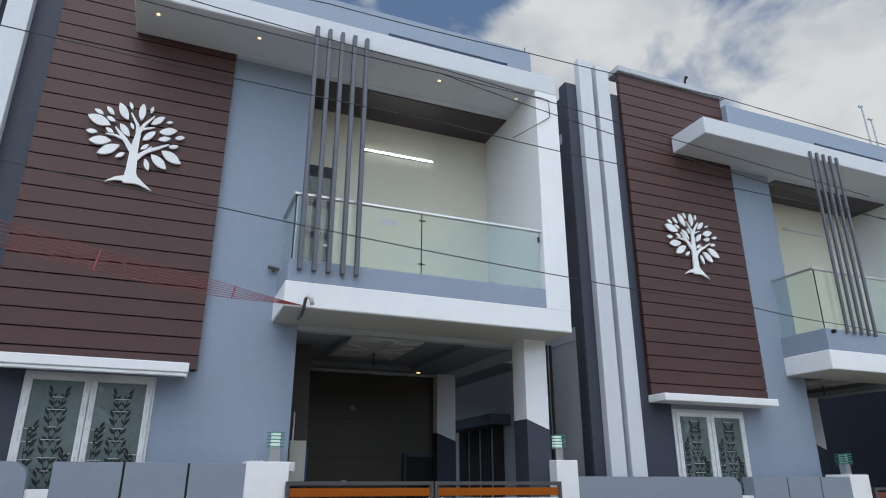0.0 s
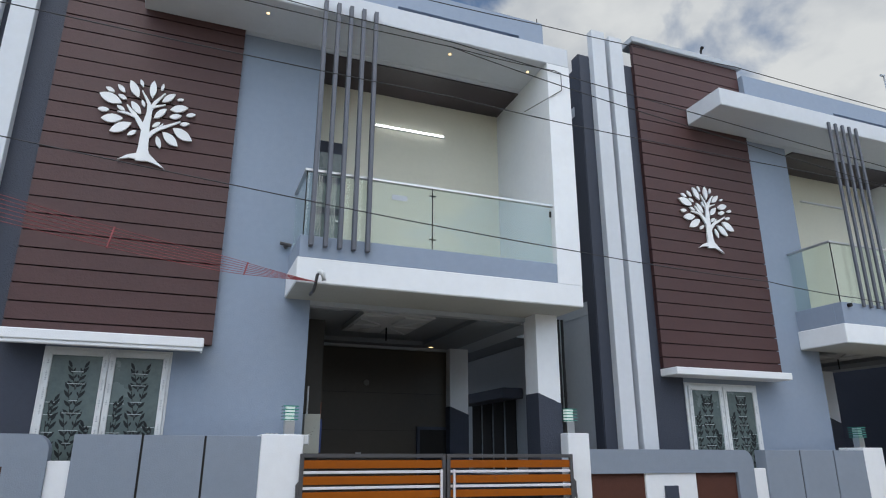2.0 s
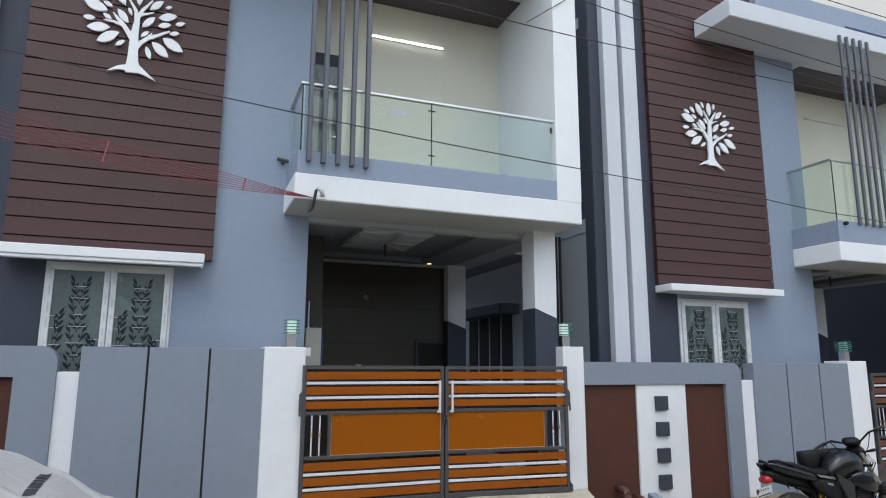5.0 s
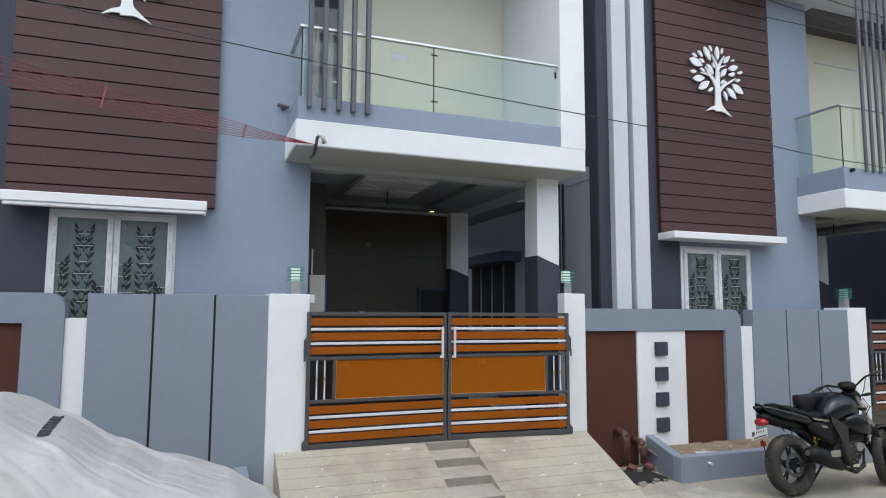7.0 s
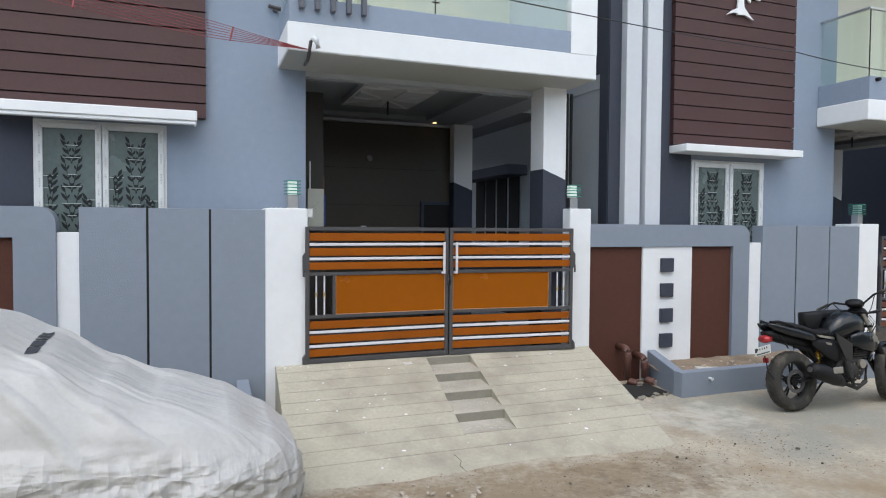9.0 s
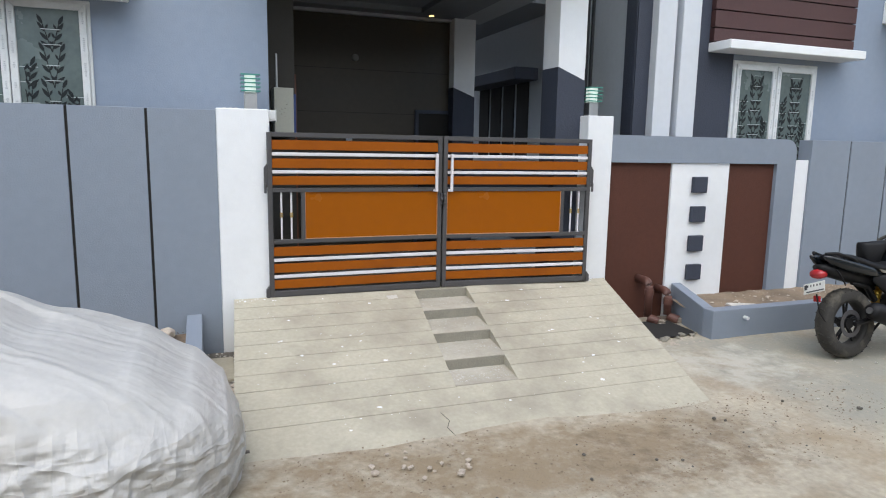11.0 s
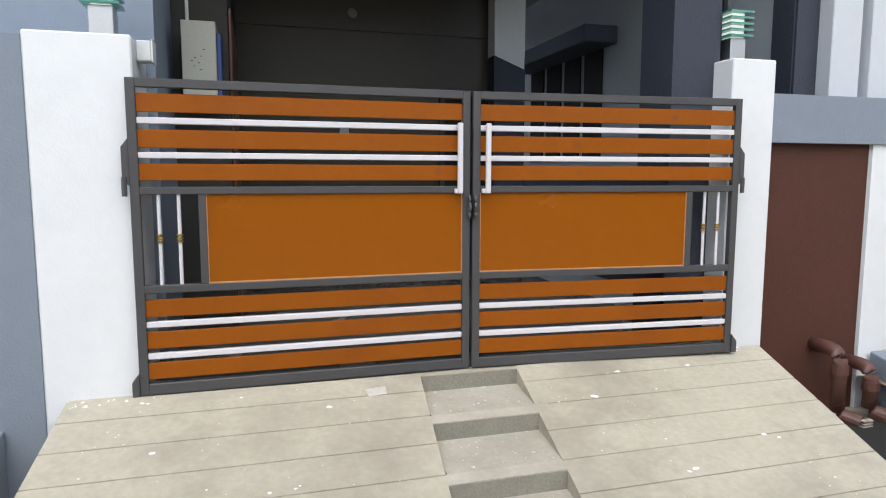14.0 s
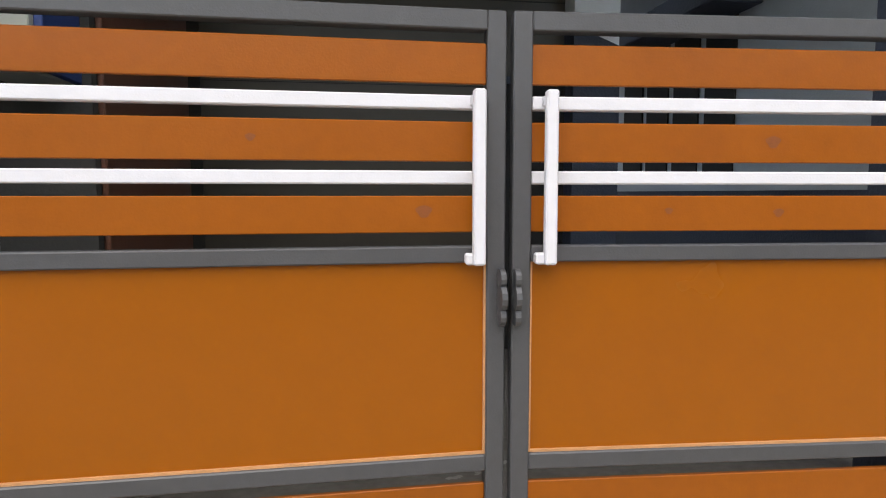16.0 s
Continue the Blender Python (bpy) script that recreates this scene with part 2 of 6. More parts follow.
def cover_creases(m):
    """Long pulls in the fabric high up, crumpled facets with sharp folds low down."""
    n, l = m.node_tree.nodes, m.node_tree.links
    bump = next(nd for nd in n if nd.type == "BUMP")
    co = next(nd for nd in n if nd.type == "TEX_COORD")

    def calc(op, a, b):
        nd = n.new("ShaderNodeMath")
        nd.operation = op
        for k, v in enumerate((a, b)):
            if isinstance(v, float):
                nd.inputs[k].default_value = v
            else:
                l.new(v, nd.inputs[k])
        return nd.outputs[0]

    def warped(scale, rot, amount):
        mp, nz, add, sc = n.new("ShaderNodeMapping"), n.new("ShaderNodeTexNoise"), n.new("ShaderNodeVectorMath"), n.new("ShaderNodeVectorMath")
        mp.inputs["Scale"].default_value = scale
        mp.inputs["Rotation"].default_value = rot
        nz.inputs["Scale"].default_value = 1.3
        nz.inputs["Detail"].default_value = 4
        sc.operation = "SCALE"
        sc.inputs["Scale"].default_value = amount
        l.new(co.outputs["Object"], mp.inputs["Vector"])
        l.new(mp.outputs["Vector"], nz.inputs["Vector"])
        l.new(nz.outputs["Color"], sc.inputs[0])
        l.new(mp.outputs["Vector"], add.inputs[0])
        l.new(sc.outputs["Vector"], add.inputs[1])
        return add.outputs["Vector"]

    def facets(vector, scale, weight):
        v = n.new("ShaderNodeTexVoronoi")
        v.inputs["Scale"].default_value = scale
        l.new(vector, v.inputs["Vector"])
        return calc("MULTIPLY", v.outputs["Distance"], weight)
    low = calc("ADD", facets(warped((0.8, 1.2, 2.6), (0.0, 0.5, 0.3), 1.1), 2.2, 1.0), facets(warped((3.2, 1.0, 0.9), (0.3, 0.75, 0.0), 0.9), 2.6, 0.75))
    low = calc("ADD", low, facets(warped((0.8, 1.2, 3.0), (0.2, 0.95, 0.0), 0.8), 6.0, 0.16))
    pull = n.new("ShaderNodeTexNoise")
    pull.noise_type = "RIDGED_MULTIFRACTAL"
    pull.inputs["Scale"].default_value = 2.2
    pull.inputs["Detail"].default_value = 3
    l.new(warped((0.5, 5.5, 1.2), (0.0, 0.0, 0.28), 0.5), pull.inputs["Vector"])
    high = calc("MULTIPLY", pull.outputs["Fac"], 0.16)
    high = calc("ADD", high, facets(warped((0.7, 1.5, 1.6), (0.0, 0.3, 0.5), 1.5), 3.2, 0.16))
    xyz, mask = n.new("ShaderNodeSeparateXYZ"), n.new("ShaderNodeMapRange")
    l.new(co.outputs["Object"], xyz.inputs[0])
    # the folds climb higher towards the rear of the car
    edge = calc("ADD", xyz.outputs["Z"], calc("MULTIPLY", xyz.outputs["X"], 0.12))
    mask.interpolation_type = "SMOOTHSTEP"
    mask.inputs["From Min"].default_value, mask.inputs["From Max"].default_value = 0.28, 0.52
    mask.inputs["To Min"].default_value, mask.inputs["To Max"].default_value = 1.0, 0.0
    l.new(edge, mask.inputs["Value"])
    mx = n.new("ShaderNodeMix")
    l.new(mask.outputs["Result"], mx.inputs["Factor"])
    l.new(high, mx.inputs["A"])
    l.new(low, mx.inputs["B"])
    l.new(mx.outputs["Result"], bump.inputs["Height"])
    bump.inputs["Strength"].default_value = 0.85
    bump.inputs["Distance"].default_value = 0.078


cover_creases(COVER)

INK = mat("dark_print", (0.035, 0.038, 0.045), 0.6, 0.1)
BLACKP = mat("black_plastic", (0.008, 0.008, 0.009), 0.5, 0.15, 6.0, spec=0.25)
DEBRIS = mat("dark_debris", (0.10, 0.09, 0.078), 0.95, 0.4, 9.0, 1.0, 50, stain=(0.22, 0.20, 0.17), stain_amt=0.7)
# Cement with the step risers' shade put into its colour; also on gutter lumps.
RISER = mat("riser_shade_cement", (0.24, 0.225, 0.185), 0.95, 0.2, 6.0, 0.6, 60)
GLOSSB = mat("gloss_black_paint", (0.006, 0.008, 0.010), 0.25, 0.1, 4.0, spec=0.4, coat=0.25)
RUBBER = mat("dusty_tyre", (0.028, 0.026, 0.023), 0.85, 0.25, 8.0, 0.3, 60, stain=(0.13, 0.115, 0.09), stain_amt=0.8)
ENGINE = mat("engine_metal", (0.028, 0.027, 0.025), 0.6, 0.25, 8.0, spec=0.3)
FORK = mat("fork_metal", (0.45, 0.43, 0.38), 0.35, 0.1, 6.0, metal=0.8)
REDL = mat("red_lens", (0.35, 0.015, 0.02), 0.15, 0.1, 6.0, coat=0.5)
PLATE = mat("number_plate_white", (0.70, 0.70, 0.68), 0.5, 0.06, 6.0)
CABLE = mat("black_cable", (0.02, 0.02, 0.022), 0.6, 0.1)
REDC = mat("red_wire", (0.26, 0.05, 0.055), 0.6, 0.1)
METER = mat("beige_metal_box", (0.42, 0.42, 0.36), 0.5, 0.05, 3.0)
NAVY = mat("blue_box_side", (0.03, 0.06, 0.20), 0.5, 0.1)
CONC_W = mat("grey_plaster", (0.36, 0.36, 0.35), 0.8, 0.1, 0.6)
GREEN_G = sheet_glass("green_lamp_glass", (0.45, 0.80, 0.72))
CLEAR = sheet_glass("pale_green_glass", (0.93, 0.97, 0.94), 1.0)
TUBE = lit("tube_light_glow", (0.95, 0.98, 1.0), 6.0)
WARM = lit("warm_downlight_glow", (1.0, 0.66, 0.30), 2.2)
# White relief greyed in its colour for the porch's shade.
STAR_W = mat("shade_greyed_ceiling_relief", (0.40, 0.41, 0.42), 0.7, 0.03, 1.0)
SLATM = mat("slat_grey_paint", (0.080, 0.086, 0.106), 0.45, 0.08, 3.0)
LAMPG = mat("green_glass_edge", (0.06, 0.25, 0.21), 0.12, 0.1, 20, spec=0.8)
# White false ceiling, its shade put into a darker grey.
CEIL = mat("shade_greyed_ceiling_paint", (0.20, 0.22, 0.24), 0.7, 0.03, 1.0)
TILE = mat("porch_tile", (0.16, 0.15, 0.14), 0.25, 0.2, 2.0)
DOORW = mat("reddish_door_wood", (0.13, 0.05, 0.03), 0.35, 0.2, 3.0)


# ---- mesh helpers ----
def bx(bm, x0, y0, z0, x1, y1, z1):
    v = [bm.verts.new(p) for p in ((x0, y0, z0), (x1, y0, z0), (x1, y1, z0), (x0, y1, z0), (x0, y0, z1), (x1, y0, z1), (x1, y1, z1), (x0, y1, z1))]
    return [bm.faces.new([v[i] for i in f]) for f in ((3, 2, 1, 0), (4, 5, 6, 7), (0, 1, 5, 4), (1, 2, 6, 5), (2, 3, 7, 6), (3, 0, 4, 7))]


def part(name, bm, material, parent=None, label="", bevel=0.0, smooth=False, kind="", seg=1):
    if bevel:
        bmesh.ops.bevel(bm, geom=list(bm.edges), offset=bevel, segments=seg, affect="EDGES", clamp_overlap=True)
    bmesh.ops.recalc_face_normals(bm, faces=bm.faces)
    me = bpy.data.meshes.new(name)
    bm.to_mesh(me)
    bm.free()
    me.materials.append(material)
    if smooth:
        for p in me.polygons:
            p.use_smooth = True
    ob = new(name, me)
    if parent:
        ob.parent = parent
        ob.matrix_parent_inverse = parent.matrix_basis.inverted()
    return tagged(ob, label, kind=kind)


def boxes(name, lst, material, parent=None, label="", bevel=0.0, kind=""):
    bm = bmesh.new()
    for b in lst:
        bx(bm, *b)
    return part(name, bm, material, parent, label, bevel, kind=kind)


def base(name, x, y, z, label, category, group=""):
    ob = new(name)
    ob.matrix_basis = Matrix.Translation((x, y, z))
    return tagged(ob, label, category, group)


def poly(bm, pts, y0, y1):
    """A plate of that outline in x and z, from y0 to y1."""
    a = [bm.verts.new((x, y0, z)) for x, z in pts]
    b = [bm.verts.new((x, y1, z)) for x, z in pts]
    bm.faces.new(a)
    bm.faces.new(list(reversed(b)))
    for i in range(len(pts)):
        j = (i + 1) % len(pts)
        bm.faces.new((a[i], b[i], b[j], a[j]))


def tube(bm, pts, r, n=8, cap=True):
    """A round bar along the points; r is one radius or one for each point."""
    pts = [Vector(p) for p in pts]
    rs = r if isinstance(r, (list, tuple)) else [r] * len(pts)
    rings = []
    up = Vector((0, 0, 1))
    for i, p in enumerate(pts):
        d = (pts[min(i + 1, len(pts) - 1)] - pts[max(i - 1, 0)]).normalized()
        a = d.cross(up if abs(d.z) < 0.95 else Vector((0, 1, 0))).normalized()
        b = d.cross(a)
        rings.append([bm.verts.new(p + rs[i] * (math.cos(2 * math.pi * k / n) * a + math.sin(2 * math.pi * k / n) * b)) for k in range(n)])
    for s, e in zip(rings, rings[1:]):
        for k in range(n):
            bm.faces.new((s[k], s[(k + 1) % n], e[(k + 1) % n], e[k]))
    if cap:
        bm.faces.new(rings[0])
        bm.faces.new(list(reversed(rings[-1])))


def lathe(bm, profile, centre, axis="y", n=28):
    """profile: (radius, offset along the axis) pairs."""
    c = Vector(centre)
    rings = []
    for r, o in profile:
        ring = []
        for k in range(n):
            u, w = r * math.cos(2 * math.pi * k / n), r * math.sin(2 * math.pi * k / n)
            p = {"y": (u, o, w), "x": (o, u, w), "z": (u, w, o)}[axis]
            ring.append(bm.verts.new(c + Vector(p)))
        rings.append(ring)
    for s, e in zip(rings, rings[1:]):
        for k in range(n):
            bm.faces.new((s[k], s[(k + 1) % n], e[(k + 1) % n], e[k]))
    return rings


# ---- ground ----
ROAD_Z = -0.08


def ground_sheet():
    bm = bmesh.new()
    xs = [-400, -60, -20] + [i * 0.25 for i in range(-40, 57)] + [24, 60, 400]
    ys = [-400, -60, -20] + [i * 0.25 for i in range(-40, 1)] + [0.6, 30, 400]
    grid = []
    for y in ys:
        row = []
        for x in xs:
            k = 1.0 if abs(x) < 15 and -10.5 < y < -0.9 else 0.0
            z = ROAD_Z + k * (0.022 * noise.noise((x * 0.7, y * 0.7, 0)) + 0.008 * noise.noise((x * 2.5, y * 2.5, 4)) - 0.008)
            row.append(bm.verts.new((x, y, z)))
        grid.append(row)
    for a, b in zip(grid, grid[1:]):
        for i in range(len(xs) - 1):
            bm.faces.new((a[i], a[i + 1], b[i + 1], b[i]))
    return part("ground", bm, ROAD, smooth=True, kind="structure")


tagged(ground_sheet(), "dusty uneven concrete village road with dry soil patches", kind="structure")
# unseen wall behind the camera, added for the opposite houses and to cut light
tagged(boxes("wall_opposite", [(-30, -13.2, ROAD_Z - 0.3, 40, -13, 5.5)], CONC_W), "plain wall added across the road, unseen, blocking low sky light", kind="structure")


def each(name, lst, material, parent=None, label="", bevel=0.0):
    return [boxes(name, [q], material, parent, label, bevel) for q in lst]


# ---- houses ----
def window(parent, x0, x1, y, z0, z1, f, s):
    w = new("window")
    w.parent = parent
    w.matrix_parent_inverse = parent.matrix_basis.inverted()
    tagged(w, "white-framed two-leaf window with frosted leaf-pattern glass")
    each("window_frame", [(x0, y - 0.02, z0, x1, y + 0.05, z0 + f), (x0, y - 0.02, z1 - f, x1, y + 0.05, z1), (x0, y - 0.02, z0 + f, x0 + f, y + 0.05, z1 - f), (x1 - f, y - 0.02, z0 + f, x1, y + 0.05, z1 - f)], UPVC, w, bevel=0.004)
    xm = (x0 + x1) / 2
    rnd = random.Random(int(x0 * 100))
    for a, b in ((x0 + f, xm - 0.005), (xm + 0.005, x1 - f)):
        lo, hi = z0 + f, z1 - f
        rails = (((a, lo), (b, lo), (b - s, lo + s), (a + s, lo + s)), ((b, hi), (a, hi), (a + s, hi - s), (b - s, hi - s)), ((a, hi), (a, lo), (a + s, lo + s), (a + s, hi - s)), ((b, lo), (b, hi), (b - s, hi - s), (b - s, lo + s)))
        for k, quad in enumerate(rails):
            bm = bmesh.new()
            poly(bm, quad, y - 0.045 + 0.0004 * k, y)
            part("sash", bm, UPVC, w, bevel=0.005)
        boxes("pane", [(a + s, y - 0.022, lo + s, b - s, y - 0.012, hi - s)], FROST, w)
        # print left on the protective film of the sashes
        bm = bmesh.new()
        for xs in (a + s * 0.5, b - s * 0.5):
            z = lo + 0.1
            while z < hi - 0.15:
                n = rnd.randint(3, 7)
                for _ in range(n):
                    wd = 0.004 + 0.006 * rnd.random()
                    bx(bm, xs - wd, y - 0.0465, z, xs + wd, y - 0.0452, z + 0.010)
                    z += 0.017
                z += 0.05 + 0.09 * rnd.random()
        part("film_print", bm, FILM, w, "faded grey print on the protective film", kind="stuff")
        # cut-leaf pattern: one tall sprig, one short sprig at the side, clear dashes across
        bm, dash = bmesh.new(), bmesh.new()
        ga, gb, gt = a + s, b - s, hi - s
        gw = gb - ga
        bump_y = [0.0]

        def leaf(px, pz, ang, length, wide=0.0155):
            bump_y[0] += 0.00004
            dx, dz = math.cos(ang), math.sin(ang)
            q = [(px + dx * length * la - dz * wide * lw, pz + dz * length * la + dx * wide * lw) for la, lw in ((0, 0), (0.2, 0.7), (0.5, 1), (0.78, 0.62), (1, 0), (0.78, -0.62), (0.5, -1), (0.2, -0.7))]
            if min(p[0] for p in q) > ga + 0.002 and max(p[0] for p in q) < gb - 0.002 and max(p[1] for p in q) < gt - 0.01:
                poly(bm, q, y - 0.0245 - bump_y[0], y - 0.0225)

        def stem(pts):
            for (ax, az), (cx, cz) in zip(pts, pts[1:]):
                poly(bm, [(ax - 0.0035, az), (ax + 0.0035, az), (cx + 0.0035, cz), (cx - 0.0035, cz)], y - 0.0262, y - 0.0224)

        def sprig(cx, zb, zt, spread):
            z, k = zb, 0
            while z < zt:
                top = min(z + 0.30, zt)
                for sd in (-1, 1):
                    st = [(cx + sd * 0.10 * gw * spread * u, z + (top - z) * u) for u in (0, 0.4, 0.75, 1.0)]
                    stem(st)
                    for m, u in enumerate((0.12, 0.42, 0.72, 1.0)):
                        px, pz = cx + sd * 0.10 * gw * spread * u, z + (top - z) * u
                        leaf(px, pz, math.pi / 2 - sd * radians(50 - 8 * m), 0.102 - 0.012 * (m % 2))
                        if m < 3:
                            leaf(px, pz + 0.02, math.pi / 2 + sd * radians(24), 0.052, 0.010)
                for u in (0.2, 0.62):
                    hw = gw * (0.08 + 0.12 * rnd.random())
                    bx(dash, cx - hw, y - 0.0275, z + 0.30 * u, cx + hw, y - 0.0263, z + 0.30 * u + 0.006)
                z += 0.30
                k += 1
        sprig(ga + gw * 0.54, lo + s, gt - 0.13, 1.25)
        sprig(ga + gw * 0.13, lo + s + 0.28, lo + s + 0.78, 0.5)
        sprig(ga + gw * 0.88, lo + s + 0.04, lo + s + 0.52, 0.5)
        part("leaf_pattern", bm, STENCIL, w, "dark cut-out sprig pattern on the frosted glass", kind="stuff")
        part("pattern_dash", dash, DASH, w, "pale clear dashes across the leaves", kind="stuff")


def house(d):
    """d: the shift of the repeated parts along the street; clad, window, ledge and balcony extents are set for each
    house to fit the camera's view.
    """
    dx = d["dx"]
    h = base("house", dx, 0.47, 0.4, d["label"], "house", "row houses along the street")
    Y = 0.47
    c0, c1 = d["clad"]
    w0, w1 = d["win"]
    wb, wt = 1.62, d["wt"]
    xr = d["xr"]
    # front wall round the window, charcoal beside it
    boxes("wall", [(w1, Y, 0.4, xr, Y + 0.2, 3.3), (w0, Y, wt, w1, Y + 0.2, 3.3), (w0, Y, 0.4, w1, Y + 0.2, wb), (w0, Y, 3.3, xr, Y + 0.2, 7.33), (xr - 0.2, Y + 0.2, 0.4, xr, 3.4, 7.33)], BLUE, h, "smooth blue-grey painted front wall")
    boxes("dark_wall", [(d["s1"] - 0.8, Y, 0.4, w0, Y + 0.2, 8.3)], CHAR, h, "charcoal painted wall strip")
    window(h, w0, w1, Y + 0.0, wb, wt, *d["wf"])
    # ledge over the window
    l0, l1 = d["ledge"]
    lz = d["lz"]
    bm = bmesh.new()
    bx(bm, l0, 0.10, lz - 0.105, l1, Y - 0.002, lz)
    if dx == 0:
        bx(bm, l0 + 0.02, 0.115, lz - 0.145, l1 - 0.012, 0.16, lz - 0.105)
        bx(bm, l1 - 0.03, 0.115, lz - 0.165, l1 - 0.012, 0.14, lz - 0.145)
    part("ledge", bm, WHITE, h, "white painted ledge over the window", 0.008)
    # raised brown cladding
    ct = 8.72
    cb = d["cb"]
    cl = new("cladding")
    cl.parent = h
    cl.matrix_parent_inverse = h.matrix_basis.inverted()
    tagged(cl, "dark brown horizontal board cladding")
    boxes("core", [(c0 + 0.02, 0.425, cb, c1 - 0.012, Y - 0.002, ct)], CLAD_D, cl)
    z = cb
    first = d["z0"]
    while first - d["pitch"] > cb + 0.03:
        first -= d["pitch"]
    edges = [cb] + [first + k * d["pitch"] for k in range(40) if first + k * d["pitch"] < ct - 0.05] + [ct]
    for a, b in zip(edges, edges[1:]):
        bm = bmesh.new()
        bx(bm, c0, 0.39, a + 0.008, c1, 0.42, b - 0.008)
        bx(bm, c0, 0.42, a + 0.008, c0 + 0.02, Y - 0.004, b - 0.008)
        bx(bm, c1 - 0.012, 0.42, a + 0.008, c1, Y - 0.004, b - 0.008)
        part("plank", bm, CLAD, cl, bevel=0.0)
    boxes("cladding_cap", [(c0 - 0.04, 0.33, ct, c1 + 0.08, Y + 0.2, ct + 0.11)], PALE, h, "pale grey cap on the cladding", 0.01)
    # two white vertical fins beside the cladding
    s1 = d["s1"]
    for a, b, t in ((s1 - 0.60, s1 - 0.345, 8.74), (s1 - 0.255, s1, 8.70)):
        boxes("white_fin", [(a, 0.33, 0.4, b, Y - 0.002, t)], WHITE_R, h, "white vertical fin strip", 0.006)
    # flank wall and dark corner
    fx = s1 - 0.79
    boxes("flank_wall", [(fx, Y + 0.2, -0.2, fx + 0.2, 12, 4.15)], PALE, h, "pale grey lower side wall of the house")
    boxes("flank_upper", [(fx, Y + 0.2, 4.15, fx + 0.2, 12, 8.1)], CHAR, h, "charcoal upper side wall of the house")
    boxes("dark_corner", [(fx, Y - 0.02, -0.1, fx + 0.26, Y + 0.2, 8.27)], CHAR, h, "charcoal painted corner strip")
    each("flank_band", [(fx - 0.012, Y + 0.202, 3.95, fx - 0.001, 12, 4.08), (fx - 0.012, Y + 0.202, 7.25, fx - 0.001, 12, 7.42)], PALE, h, "blue-grey band on the side wall")
    boxes("flank_door_ledge", [(fx - 0.40, 2.8, 2.88, fx - 0.013, 5.0, 3.06)], CHAR, h, "dark ledge over the side windows", 0.01)
    # windows are flat near-black sheets, without panes
    each("flank_window", [(fx - 0.02, 3.1 + 0.5 * k, 1.7, fx - 0.004, 3.5 + 0.5 * k, 2.9) for k in range(4)], DARK, h, "barred side windows as flat near-black sheets")
    boxes("flank_lower_wall", [(fx - 0.008, Y + 0.203, 0.4, fx - 0.001, 12, 1.6)], CHAR, h)
    # roof slab, parapet
    q = d["slab"]
    boxes("roof_slab", [(q, -0.39, 7.33, dx + 3.45, 0.385, 7.64), (c1 + 0.003, 0.385, 7.33, dx + 3.45, 3.4, 7.64)], WHITE_R, h, "white projecting roof slab", 0.012)
    xs0, xs1 = dx + 1.05, dx + 3.02
    each("parapet", [(c1 + 0.003, 0.28, 7.64, dx + 3.45, 0.45, 8.12), (c1 + 0.003, 0.28, 8.12, xs0, 0.45, 8.22), (xs1, 0.28, 8.12, dx + 3.45, 0.45, 8.22), (xs0, 0.36, 8.12, xs1, 0.45, 8.22), (c1 + 0.003, 0.28, 8.22, dx + 3.45, 0.45, 8.55), (dx + 3.25, 0.45, 7.64, dx + 3.45, 5, 8.55)], BLUE, h, "blue-grey roof parapet with a recessed groove")
    # balcony box
    bm = bmesh.new()
    bl = d["bl"]
    sb, st, kt, rt = d["bz"]
    bx(bm, bl, -0.39, sb, dx + 3.45, Y, st)
    part("balcony_slab", bm, WHITE, h, "white balcony slab edge", 0.01)
    boxes("balcony_soffit", [(bl + 0.012, -0.375, sb - 0.006, dx + 3.435, Y, sb - 0.002)], SOFFIT, h, "thin underside panel of the balcony, greyed for its shade")
    boxes("balcony_fin", [(dx + 3.09, -0.39, st, dx + 3.45, 1.5, 7.33)], WHITE, h, "white side wall of the balcony", 0.0)
    boxes("balcony_upstand", [(bl + 0.02, -0.382, st, dx + 3.09, -0.24, kt), (bl + 0.02, -0.24, st, bl + 0.16, Y, kt)], BLUE, h, "blue-grey balcony kerb under the glass", 0.006)
    each("balcony_floor", [(xr, Y, 3.78, dx + 3.45, 3.4, 4.0), (bl + 0.16, -0.24, st, dx + 3.09, Y, st + 0.03)], PALE, h)
    boxes("balcony_back_wall", [(xr, 1.28, 4.0, dx + 3.09, 1.45, 7.33)], CREAM, h, "cream balcony back wall")
    boxes("balcony_soffit_panel", [(dx + 0.06, 0.5, 7.31, dx + 3.088, 1.278, 7.328)], WOOD_D, h, "dark wood ceiling panel")
    if dx == 0:
        door = new("balcony_door")
        door.parent = h
        door.matrix_parent_inverse = h.matrix_basis.inverted()
        tagged(door, "dark balcony door with glass panels")
        boxes("door_leaf", [(0.1, 1.24, 4.1, 0.6, 1.278, 6.35)], CHAR, door, bevel=0.005)
        boxes("door_handle", [(0.545, 1.20, 5.0, 0.565, 1.239, 5.15), (0.47, 1.195, 5.10, 0.565, 1.21, 5.12)], STEEL, door, "steel lever handle")
        for k in range(4):
            boxes("door_glass", [(0.18, 1.232, 4.35 + 0.48 * k, 0.52, 1.239, 4.72 + 0.48 * k)], FROST, door)
    # glass balustrade
    boxes("glass_pane", [(bl + 0.05, -0.335, kt, dx + 1.372, -0.323, rt)], CLEAR, h, "clear balustrade glass panel").visible_shadow = False
    boxes("glass_pane", [(dx + 1.388, -0.335, kt, dx + 3.06, -0.323, rt)], CLEAR, h, "clear balustrade glass panel").visible_shadow = False
